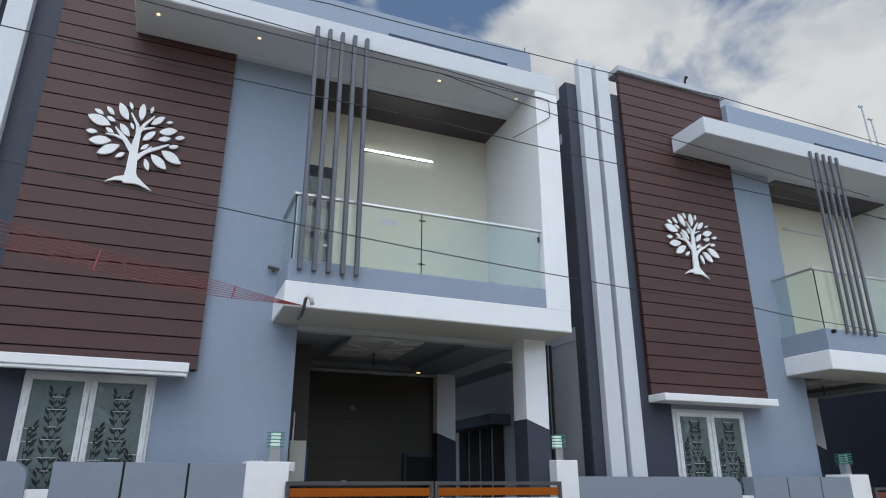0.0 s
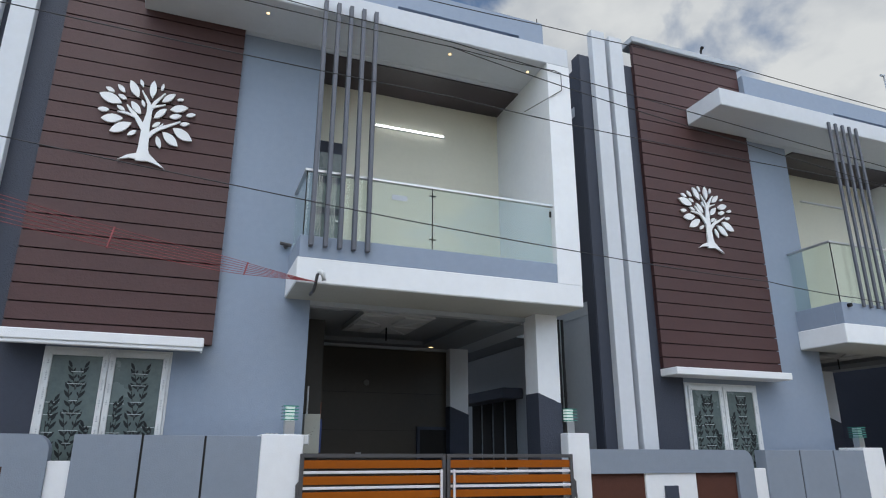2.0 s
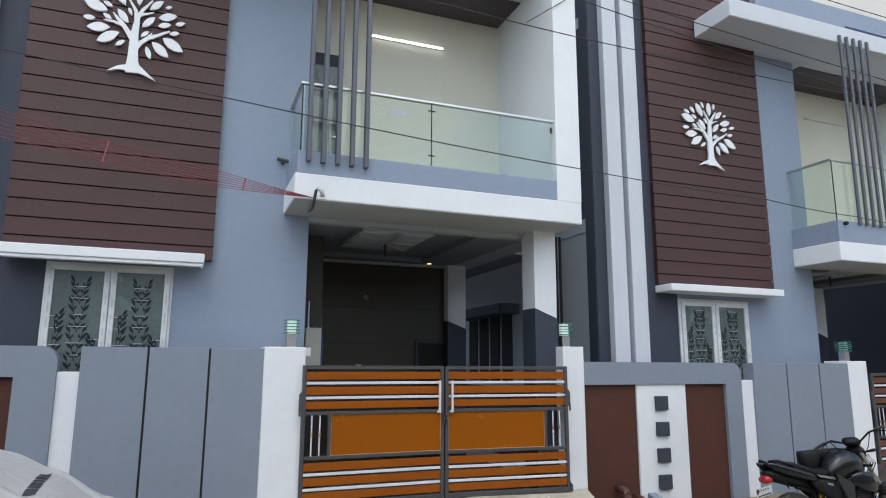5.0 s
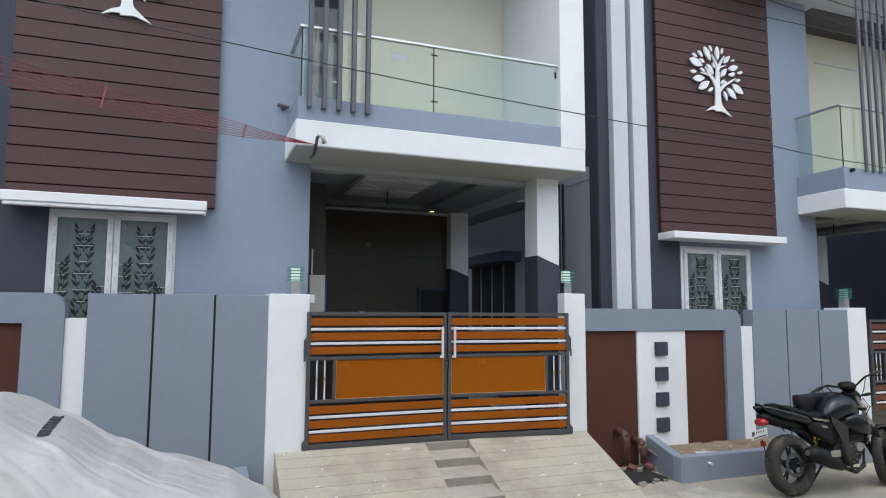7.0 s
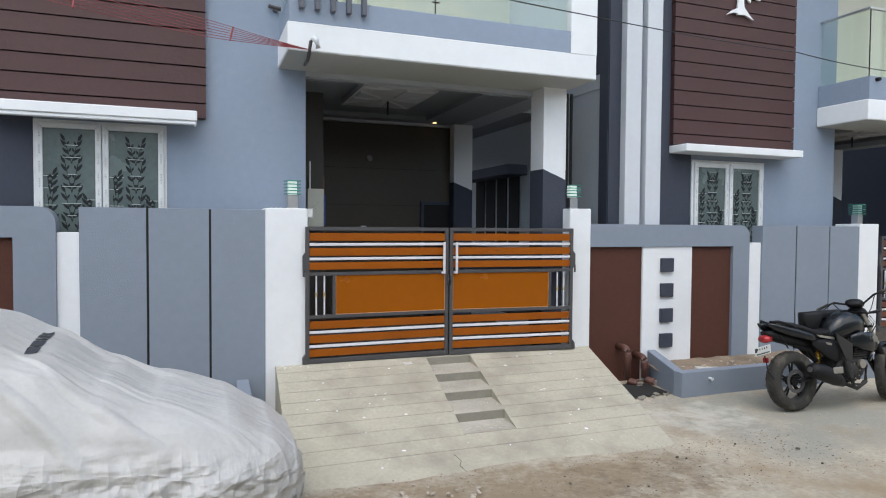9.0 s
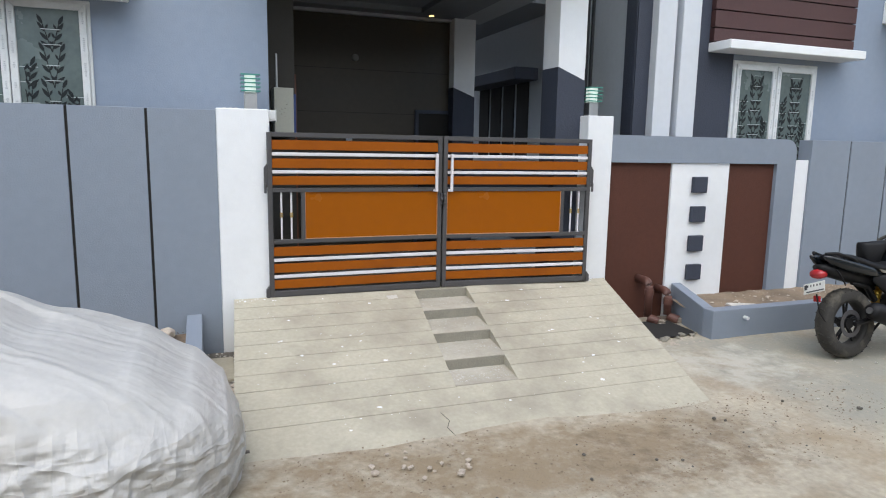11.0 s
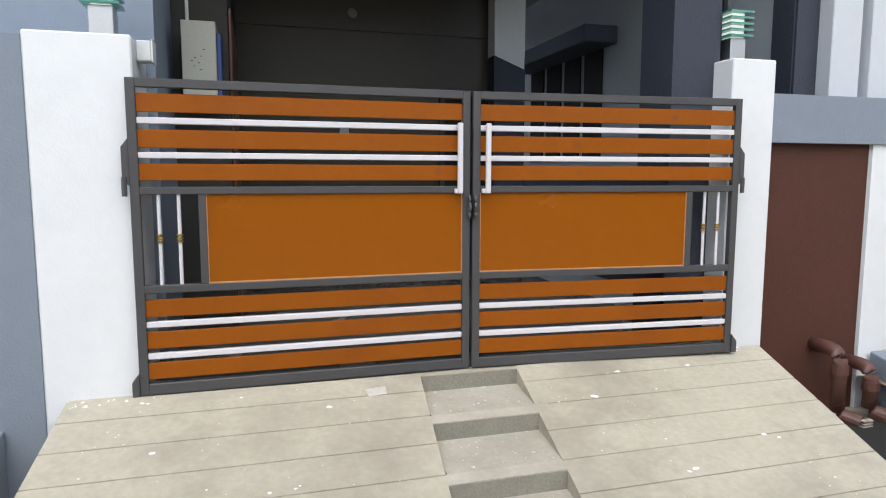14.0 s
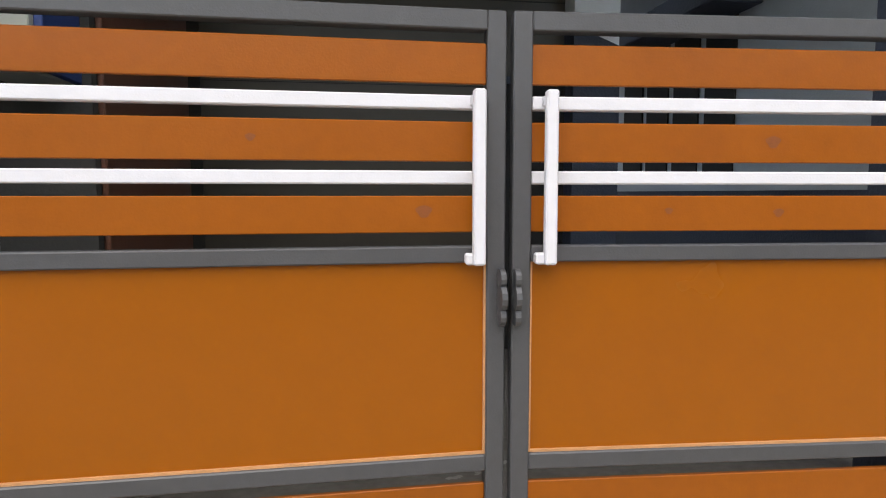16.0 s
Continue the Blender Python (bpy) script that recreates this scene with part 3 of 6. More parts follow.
    boxes("glass_pane", [(bl + 0.05, -0.31, kt, bl + 0.062, Y - 0.02, rt)], CLEAR, h, "clear balustrade glass panel").visible_shadow = False
    each("handrail", [(bl + 0.03, -0.355, rt, dx + 3.09, -0.305, rt + 0.035), (bl + 0.03, -0.305, rt, bl + 0.08, Y, rt + 0.035)], STEEL, h, "steel handrail on the glass", 0.006)
    each("rail_post", [(bl + 0.05, -0.35, kt, bl + 0.062, -0.338, rt), (dx + 1.376, -0.337, kt, dx + 1.384, -0.321, rt)], BLACKP, h)
    each("glass_clamp", [(dx + 1.335, -0.345, kt + 0.13, dx + 1.425, -0.337, kt + 0.145), (dx + 1.335, -0.345, rt - 0.1, dx + 1.425, -0.337, rt - 0.085), (dx + 3.035, -0.345, rt - 0.15, dx + 3.06, -0.337, rt - 0.07)], BLACKP, h)
    # slats
    for k in range(5):
        boxes("slat", [(dx - 0.13 + 0.163 * k, -0.47 if dx == 0 else -0.435, 4.19, dx - 0.08 + 0.163 * k, -0.395, 7.45)], SLATM, h, "dark grey vertical metal slat", 0.006)
    # downlights
    for x in d["spots"]:
        bm = bmesh.new()
        lathe(bm, [(0.001, -0.002), (0.022, -0.002), (0.022, 0.004)], (x, -0.09, 7.328), "z", 14)
        part("downlight", bm, WARM, h, "small lit warm downlight")
    # carport: columns, beams, back wall, ceiling
    for i, (cx, cy) in enumerate(((dx + 3.05, 0.18), (dx + 2.93, 3.0))):
        zt = 3.775
        boxes("column", [(cx, cy, 2.72, cx + 0.33, cy + 0.34, zt)], WHITE, h, "white square porch column")
        bm = bmesh.new()
        bx(bm, cx - 0.004, cy - 0.004, 0.45, cx + 0.334, cy + 0.344, 2.6)
        v = [bm.verts.new(p) for p in ((cx - 0.004, cy - 0.004, 2.6), (cx + 0.334, cy - 0.004, 2.6), (cx + 0.334, cy + 0.344, 2.6), (cx - 0.004, cy + 0.344, 2.6), (cx - 0.004, cy - 0.004, 2.73), (cx - 0.004, cy + 0.344, 2.73))]
        for f in ((0, 1, 4), (3, 5, 2), (0, 4, 5, 3), (1, 2, 5, 4)):
            bm.faces.new([v[j] for j in f])
        part("column_base", bm, CHAR, h, "charcoal slanted column base")
    each("column_neck", [(dx + 3.052, 0.182, 2.6, dx + 3.378, 0.518, 2.72), (dx + 2.932, 3.002, 2.6, dx + 3.258, 3.338, 2.72)], WHITE, h)
    each("porch_beam", [(xr, 0.475, 3.715, dx + 3.45, 0.60, 3.775), (dx + 3.05, 0.60, 3.70, dx + 3.45, 3.3, 3.775), (xr, 3.12, 3.66, dx + 2.93, 3.198, 3.70)], PALE, h, "pale porch ceiling beams")
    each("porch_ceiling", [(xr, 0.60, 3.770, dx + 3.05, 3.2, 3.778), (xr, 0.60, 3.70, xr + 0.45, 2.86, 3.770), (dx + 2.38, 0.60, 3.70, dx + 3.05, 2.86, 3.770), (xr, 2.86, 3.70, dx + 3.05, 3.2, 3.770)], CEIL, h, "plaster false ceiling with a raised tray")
    boxes("porch_back_wall", [(xr, 3.2, 0.4, dx + 3.05, 3.4, 3.775)], SHADED_BEIGE, h, "brown-beige tiled back wall of the porch, colour darkened for shade")
    boxes("porch_floor", [(s1 - 0.55, Y, 0.1, dx + 3.45, 6.5, 0.44)], TILE, h, "dark tiled porch floor")
    # ceiling star relief
    bm = bmesh.new()
    sx0, sx1, sy0, sy1, sz = dx + 0.80, dx + 1.78, 0.62, 1.95, 3.675
    cx, cy = (sx0 + sx1) / 2, (sy0 + sy1) / 2
    bx(bm, sx0, sy0, sz + 0.02, sx1, sy1, sz + 0.09)
    part("ceiling_star", bm, STAR_W, h, "white square ceiling relief, greyed in its colour for shade")
    for k in range(8):
        a0, a1 = k * math.pi / 4 + 0.12, (k + 1) * math.pi / 4 - 0.12
        def rim(a):
            u, w = math.cos(a), math.sin(a)
            s = min((sx1 - cx) / max(abs(u), 1e-6), (sy1 - cy) / max(abs(w), 1e-6)) * 0.94
            return cx + u * s, cy + w * s
        p0, p1 = rim(a0), rim(a1)
        m = (a0 + a1) / 2
        pc = (cx + 0.1 * math.cos(m), cy + 0.1 * math.sin(m))
        bm = bmesh.new()
        tri = [bm.verts.new((x, y, sz + 0.021)) for x, y in (pc, p0, p1)]
        low = [bm.verts.new((x * 0.9 + (pc[0] + p0[0] + p1[0]) / 30, y * 0.9 + (pc[1] + p0[1] + p1[1]) / 30, sz + 0.004)) for x, y in (pc, p0, p1)]
        bm.faces.new(low)
        for i in range(3):
            bm.faces.new((tri[i], tri[(i + 1) % 3], low[(i + 1) % 3], low[i]))
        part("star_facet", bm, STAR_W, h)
    bm = bmesh.new()
    tube(bm, [(cx, cy, sz - 0.02), (cx, cy, sz - 0.2)], 0.012)
    part("fan_hook", bm, BLACKP, h)
    bm = bmesh.new()
    lathe(bm, [(0.001, 0), (0.035, 0), (0.035, 0.008)], (dx + 2.57, 2.98, 3.693), "z", 14)
    part("porch_downlight", bm, WARM, h, "lit warm downlight in the porch ceiling")
    # near-black sheet for the doorway's inner shade, and socket on the back wall
    boxes("porch_doorway", [(dx + 2.45, 3.17, 0.45, dx + 3.0, 3.198, 2.35)], DARK, h, "doorway as a near-black sheet, its inner shade in the colour")
    each("door_trim", [(dx + 2.4, 3.15, 2.35, dx + 3.04, 3.198, 2.4), (dx + 2.4, 3.15, 0.45, dx + 2.45, 3.198, 2.35)], CHAR, h)
    boxes("socket", [(dx + 1.38, 3.185, 1.93, dx + 1.47, 3.198, 1.99)], PALE, h)
    bm = bmesh.new()
    lathe(bm, [(0.001, -0.02), (0.045, -0.02), (0.05, 0.0)], (dx + 1.52, 3.198, 3.09), "y", 20)
    part("cover_plate", bm, PLATEP, h, "round pale plastic cover plate")
    each("wall_joint", [(xr, 3.196, 2.928 - 0.6 * k, dx + 3.05, 3.1995, 2.933 - 0.6 * k) for k in range(4)], DARK, h)
    boxes("front_door", [(xr + 0.346, 1.30, 0.45, xr + 0.37, 2.72, 2.62)], DOORW, h, "reddish brown entrance door", 0.006)
    boxes("inner_wall", [(xr + 0.001, 1.25, 0.45, xr + 0.345, 3.19, 3.698)], PLAST, h, "grey plastered wall beside the entrance, colour darkened for shade")
    if dx == 0:
        each("window_bar", [(fx - 0.05, 3.06 + 0.5 * k, 1.72, fx - 0.03, 3.085 + 0.5 * k, 2.88) for k in range(5)], PALE, h, "thin pale window bar")
    return h


house(dict(dx=0.0, clad=(-3.08, -1.015), s1=-3.38, win=(-2.665, -1.415), wt=3.05, wf=(0.028, 0.058), ledge=(-3.04, -1.105), lz=3.174, cb=3.14, z0=3.50, pitch=0.197, slab=-2.24, xr=0.075, bl=-0.24, bz=(3.78, 4.07, 4.33, 5.13), spots=(-1.98, -0.78, 0.47, 1.71, 2.94), label="two-storey blue-grey house with brown cladding and a glass balcony"))
house(dict(dx=8.72, clad=(5.27, 7.57), s1=5.012, win=(5.665, 7.047), wt=2.99, wf=(0.042, 0.066), ledge=(5.26, 7.45), lz=3.165, cb=3.18, z0=3.34, pitch=0.207, slab=6.27, xr=8.55, bl=8.14, bz=(3.61, 3.91, 4.25, 5.235), spots=(), label="two-storey blue-grey house with brown cladding beside a white fin pair"))


# ---- tree emblems ----
LEAVES_A = ((372, 165, 38, 25), (412, 157, 42, 45), (460, 155, 75, 60), (485, 130, 32, 65), (528, 150, 68, 92), (376, 197, 90, 20), (418, 189, 38, 25), (471, 227, 62, 50), (496, 208, 30, 65), (355, 242, 42, 3), (417, 233, 36, 30), (388, 273, 80, -3), (421, 304, 85, -25), (464, 323, 38, -30))
LEAVES_B = ((563, 138, 30, -75), (590, 178, 60, -35), (634, 181, 26, -10), (632, 217, 70, -10), (562, 241, 60, -40), (620, 248, 48, -10), (678, 238, 38, -10), (657, 275, 38, -8), (550, 285, 36, -35), (651, 317, 88, 30), (606, 338, 80, 40), (563, 352, 48, 70))


def emblem(x, z, k):
    e = base("tree_emblem", x, 0.385, z, "white cut-out tree emblem with pointed leaves on the brown cladding", "wall decoration", "tree emblems on the houses")

    def at(u, v):
        return x + k * (u - 508 - 0.06 * (405 - v)) * 0.00295, z + k * ((405 - v) + 0.085 * (u - 508)) * 0.00345
    bm = bmesh.new()
    limbs = (((508, 425, 24), (509, 380, 19), (511, 340, 17), (513, 290, 14), (521, 240, 10), (516, 205, 6), (488, 158, 2)), ((512, 318, 9), (490, 283, 9), (470, 255, 7), (450, 235, 5), (437, 218, 2)), ((476, 262, 5), (440, 250, 4), (404, 246, 1.5)), ((519, 250, 8), (524, 228, 8), (540, 200, 6), (575, 162, 2)), ((528, 220, 5), (555, 212, 3), (580, 206, 1.5)), ((510, 345, 10), (535, 318, 8), (560, 300, 7), (600, 285, 5), (640, 267, 2)), ((550, 306, 5), (562, 295, 4), (575, 280, 1.5)))
    for i, limb in enumerate(limbs):
        left, right = [], []
        for j, (u, v, r) in enumerate(limb):
            p, q = limb[max(j - 1, 0)], limb[min(j + 1, len(limb) - 1)]
            d = Vector((q[0] - p[0], q[1] - p[1])).normalized()
            left.append(at(u + d.y * r, v - d.x * r))
            right.append(at(u - d.y * r, v + d.x * r))
        poly(bm, left + right[::-1], 0.343 + 0.0006 * i, 0.372)
    poly(bm, [at(420, 424), at(455, 405), at(486, 398), at(492, 370), at(525, 370), at(533, 398), at(562, 425), at(592, 450), at(545, 430), at(508, 420), at(460, 416)], 0.3424, 0.372)
    bx(bm, x - 0.01, 0.36, z + 0.1, x + 0.01, 0.389, z + 0.4)
    part("trunk", bm, WHITE, e)
    for u, v, s, ang in LEAVES_A + LEAVES_B:
        c, n = math.cos(radians(ang)), math.sin(radians(ang))
        bm = bmesh.new()
        pts = []
        prof = [(-1, 0), (-0.7, 0.55), (-0.35, 0.9), (0, 1), (0.35, 0.88), (0.7, 0.5), (1, 0), (0.7, -0.5), (0.35, -0.88), (0, -1), (-0.35, -0.9), (-0.7, -0.55)]
        for a, w in prof:
            lx, ly = a * s / 2, w * s * 0.2
            pts.append(at(u + c * lx - n * ly, v + n * lx + c * ly))
        poly(bm, pts, 0.345, 0.372)
        cxm, czm = at(u, v)
        bx(bm, cxm - 0.006, 0.37, czm - 0.006, cxm + 0.006, 0.389, czm + 0.006)
        part("leaf", bm, WHITE, e)


emblem(-2.02, 5.32, 1.0)
emblem(6.42, 5.21, 1.0)


# ---- boundary walls ----
def boundary(name, x0, spec, label):
    """spec: frame end, low wall end, blue wall end, pillar end, top height."""
    fe, le, be, pe, top, ptop, ga, gb, jamb, wr, ww, sqx, sqw = spec
    b = base(name, x0, 0.1, 0.0, label, "boundary wall", "boundary walls along the street")
    yf = 0.03
    # frame with rounded corner
    bm = bmesh.new()
    r = 0.16
    pts = [(x0, top - 0.3), (x0, top)] + [(fe - r + r * math.sin(a * math.pi / 16), top - r + r * math.cos(a * math.pi / 16)) for a in range(9)] + [(fe, -0.2), (fe - jamb, -0.2), (fe - jamb, top - 0.3)]
    poly(bm, pts, yf, yf + 0.2)
    part("frame", bm, BLUE_B, b, "blue-grey frame with a rounded corner")
    inner = fe - jamb
    sp = inner - wr
    sw = sp - ww
    boxes("brown_panel", [(x0, yf + 0.05, -0.2, sw, yf + 0.18, top - 0.3)], BROWN, b, "brown rough-painted panel")
    boxes("brown_panel", [(sp, yf + 0.05, -0.2, inner, yf + 0.18, top - 0.3)], BROWN, b, "brown rough-painted panel")
    boxes("white_panel", [(sw, yf + 0.02, -0.2, sp, yf + 0.18, top - 0.3)], WHITE, b, "white panel with four dark squares")
    for k in range(4):
        zc = top - 0.55 - 0.345 * k
        cxm = (sw + sp) / 2 + sqx
        boxes("square", [(cxm - sqw, yf - 0.03, zc - 0.093, cxm + sqw, yf + 0.02, zc + 0.093)], CHAR, b, "raised dark grey square", 0.006)
    boxes("low_wall", [(fe, yf + 0.03, -0.2, le, yf + 0.17, top - 0.25)], WHITE, b, "low white wall piece", 0.004)
    for xa, xb in ((le, ga - 0.011), (ga + 0.011, gb - 0.011), (gb + 0.011, be)):
        boxes("blue_panel", [(xa, yf, -0.25, xb, yf + 0.2, top)], BLUE_B, b, "blue-grey wall panel", 0.003)
    for xa in (ga, gb):
        boxes("groove", [(xa - 0.011, yf + 0.012, -0.25, xa + 0.011, yf + 0.19, top - 0.004)], DARK, b, "dark wall groove")
    boxes("pillar", [(be, yf, -0.25, pe, yf + 0.42, ptop)], WHITE, b, "white gate pillar", 0.008)
    return b


boundary("boundary_wall", -5.05, (-2.4, -2.2, -0.425, 0.03, 2.15, 2.17, -1.585, -0.985, 0.36, 0.64, 0.84, 0.04, 0.11), "blue-grey boundary wall with brown panels and a white gate pillar")
boundary("boundary_wall", 3.66, (6.364, 6.61, 8.59, 9.02, 2.03, 2.07, 7.275, 7.955, 0.30, 0.72, 0.825, -0.03, 0.10), "blue-grey boundary wall with brown panels and dark squares")
p = base("gate_pillar", 3.42, 0.2, 0.0, "white painted square gate pillar with a glass lamp", "gate pillar")
boxes("pillar_shaft", [(3.345, 0.0, -0.2, 3.66, 0.42, 2.225)], WHITE, p, bevel=0.008)
p = base("gate_pillar", 12.1, 0.2, 0.0, "white painted square gate pillar beside the far gate", "gate pillar")
boxes("pillar_shaft", [(12.07, 0.0, -0.2, 12.4, 0.42, 2.1)], WHITE, p, bevel=0.008)
tagged(boxes("apron", [(-5.05, 0.24, -0.2, 3.345, 0.468, 0.44), (3.66, 0.24, -0.2, 12.4, 0.468, 0.44)], TILE), "tiled strip behind the boundary wall", kind="structure")


# ---- gates ----
def gate_leaf(m, width, hinge_left, label, smudges, slats, sheet):
    """Built with the hinge side at x = 0, or at x = width, and the bottom at z = 0."""
    g = new("gate_leaf")
    tagged(g, label, "gate", "gate leaves")
    W, H = width, 1.52
    t0, t1 = -0.02, 0.02
    fr = 0.042
    zz = lambda o: H - o
    bars = [(0, t0, 0, fr, t1, H), (W - fr, t0, 0, W, t1, H), (fr, t0, H - fr, W - fr, t1, H), (fr, t0, 0, W - fr, t1, 0.055), (fr, t0, zz(0.542), W - fr, t1, zz(0.506)), (fr, t0, zz(1.018), W - fr, t1, zz(0.98))]
    hx = 0.335
    if hinge_left:
        bars.append((hx - 0.035, t0, zz(0.98), hx, t1, zz(0.542)))
        pa, pb, ba = hx, W - fr, (0.12, 0.21)
    else:
        bars.append((W - hx, t0, zz(0.98), W - hx + 0.035, t1, zz(0.542)))
        pa, pb, ba = fr, W - hx, (W - 0.21, W - 0.12)
    boxes("gate_frame", bars, GREY_M, g, "dark grey square tube frame", 0.003)
    for a, b in ((0.068, 0.155), (0.236, 0.322), (0.396, 0.476), (1.050, 1.135), (1.208, 1.292), (1.362, 1.444)):
        boxes("orange_slat", [(fr, -0.008, zz(b), W - fr, 0.006, zz(a))], slats, g, "painted flat slat", 0.002)
    for a, b in ((0.180, 0.210), (0.342, 0.371), (1.158, 1.187), (1.315, 1.344)):
        boxes("white_bar", [(fr, -0.014, zz(b), W - fr, 0.014, zz(a))], WHITE_M, g, "white square bar", 0.003)
    boxes("panel", [(pa, -0.006, zz(0.98), pb, 0.006, zz(0.542))], sheet, g, "glossy painted sheet panel")
    bm = bmesh.new()
    for q in ((pa, -0.012, zz(0.98), pb, -0.0061, zz(0.974)), (pa, -0.012, zz(0.974), pa + 0.005, -0.0061, zz(0.542)), (pb - 0.005, -0.012, zz(0.974), pb, -0.0061, zz(0.542))):
        bx(bm, *q)
    part("panel_bead", bm, mat("sealant_bead", (0.50, 0.24, 0.10), 0.6, 0.2, 20), g)
    for x in ba:
        bal = new("baluster")
        bal.parent = g
        tagged(bal, "thin white rod with gold rings")
        bm = bmesh.new()
        tube(bm, [(x, 0, zz(0.98)), (x, 0, zz(0.542))], 0.009, 8)
        part("rod", bm, WHITE_M, bal)
        bm = bmesh.new()
        for k in range(3):
            zc = zz(0.77) + 0.016 * k
            lathe(bm, [(0.009, -0.006), (0.016, -0.003), (0.016, 0.003), (0.009, 0.006)], (x, 0, zc), "z", 12)
        part("rings", bm, GOLD, bal)
    # handle, on the meeting side
    xm = W - fr - 0.025 if hinge_left else fr + 0.035
    bm = bmesh.new()
    s = 1 if hinge_left else -1
    bx(bm, xm - 0.013, -0.065, zz(0.545), xm + 0.013, -0.039, zz(0.172))
    bx(bm, xm - 0.013, -0.039, zz(0.205), xm + 0.013, -0.014, zz(0.180))
    bx(bm, xm - 0.026 if s > 0 else xm - 0.03, -0.05, zz(0.545), xm + 0.013, -0.02, zz(0.52))
    part("handle", bm, WHITE_M, g, "white square pull handle", 0.004)
    for u, v, r in smudges:
        bm = bmesh.new()
        c = [bm.verts.new((u + r * (1 + 0.25 * math.sin(3 * a)) * math.cos(a), -0.0092, v + 0.8 * r * math.sin(a))) for a in [2 * math.pi * q / 14 for q in range(14)]]
        bm.faces.new(c)
        part("smudge", bm, SMUDGE, g, "dull finger smudge on a slat")
    # hinge ears and lock
    hxx = 0 if hinge_left else W
    bm = bmesh.new()
    for z0, z1 in ((zz(0.50), zz(0.28)),):
        o = -s * 0.03
        poly(bm, [(hxx, z0), (hxx + o, z0 + 0.02), (hxx + o, z1 - 0.04), (hxx, z1)], -0.02, 0.01)
    part("hinge_ear", bm, GREY_M, g)
    bm = bmesh.new()
    poly(bm, [(hxx, 0.0), (hxx - s * 0.032, 0.0), (hxx - s * 0.032, 0.07), (hxx, 0.11)], -0.03, 0.02)
    part("hinge_plate", bm, GREY_M, g)
    bm = bmesh.new()
    tube(bm, [(hxx - s * 0.022, -0.022, zz(0.50) - 0.05), (hxx - s * 0.022, -0.022, zz(0.50) + 0.04)], 0.012)
    part("hinge_pin", bm, GREY_M, g)
    bm = bmesh.new()
    xl = W - 0.006 if hinge_left else 0.006
    for k in range(3):
        r = (0.022, 0.03, 0.022)[k]
        lathe(bm, [(0.001, -0.010), (r, -0.006), (r, 0.006), (0.001, 0.010)], (xl - s * 0.004, -0.022 - 0.3 * r, zz(0.62) - (k - 1) * 0.042), "x", 14)
    part("latch_scroll", bm, GREY_M, g, "small scrolled latch plate")
    g.matrix_basis = m
    return g


SM_L = ((1.51, 1.09, 0.017), (1.15, 1.245, 0.010))
SM_R = ((0.60, 1.245, 0.017), (0.62, 1.085, 0.012), (1.20, 1.405, 0.018), (0.36, 1.09, 0.009))
lf = gate_leaf(Matrix.Identity(4), 1.690, True, "orange and white barred gate leaf in a dark grey frame", SM_L, ORANGE, ORANGE_P)
rf = gate_leaf(Matrix.Identity(4), 1.632, False, "orange and white barred gate leaf beside its closed pair", SM_R, ORANGE, ORANGE_P)
lf.matrix_basis = pose(0.0, 0.0, 0.45, 0, 0, 0.9)
rf.matrix_basis = pose(1.706, 0.022, 0.45, 0, 0, -4.0)
FAR_SLAT = mat("dark_brown_gate_paint", (0.115, 0.036, 0.018), 0.4, 0.08, 2.5, 0.05, 200)
far = gate_leaf(Matrix.Identity(4), 1.690, True, "dark brown and white barred gate leaf in a grey frame", (), FAR_SLAT, FAR_SLAT)
far.matrix_basis = pose(9.06, 0.02, 0.36)
far = gate_leaf(Matrix.Identity(4), 1.632, False, "dark brown barred gate leaf beside its closed pair", (), FAR_SLAT, FAR_SLAT)
far.matrix_basis = pose(10.76, 0.02, 0.36)


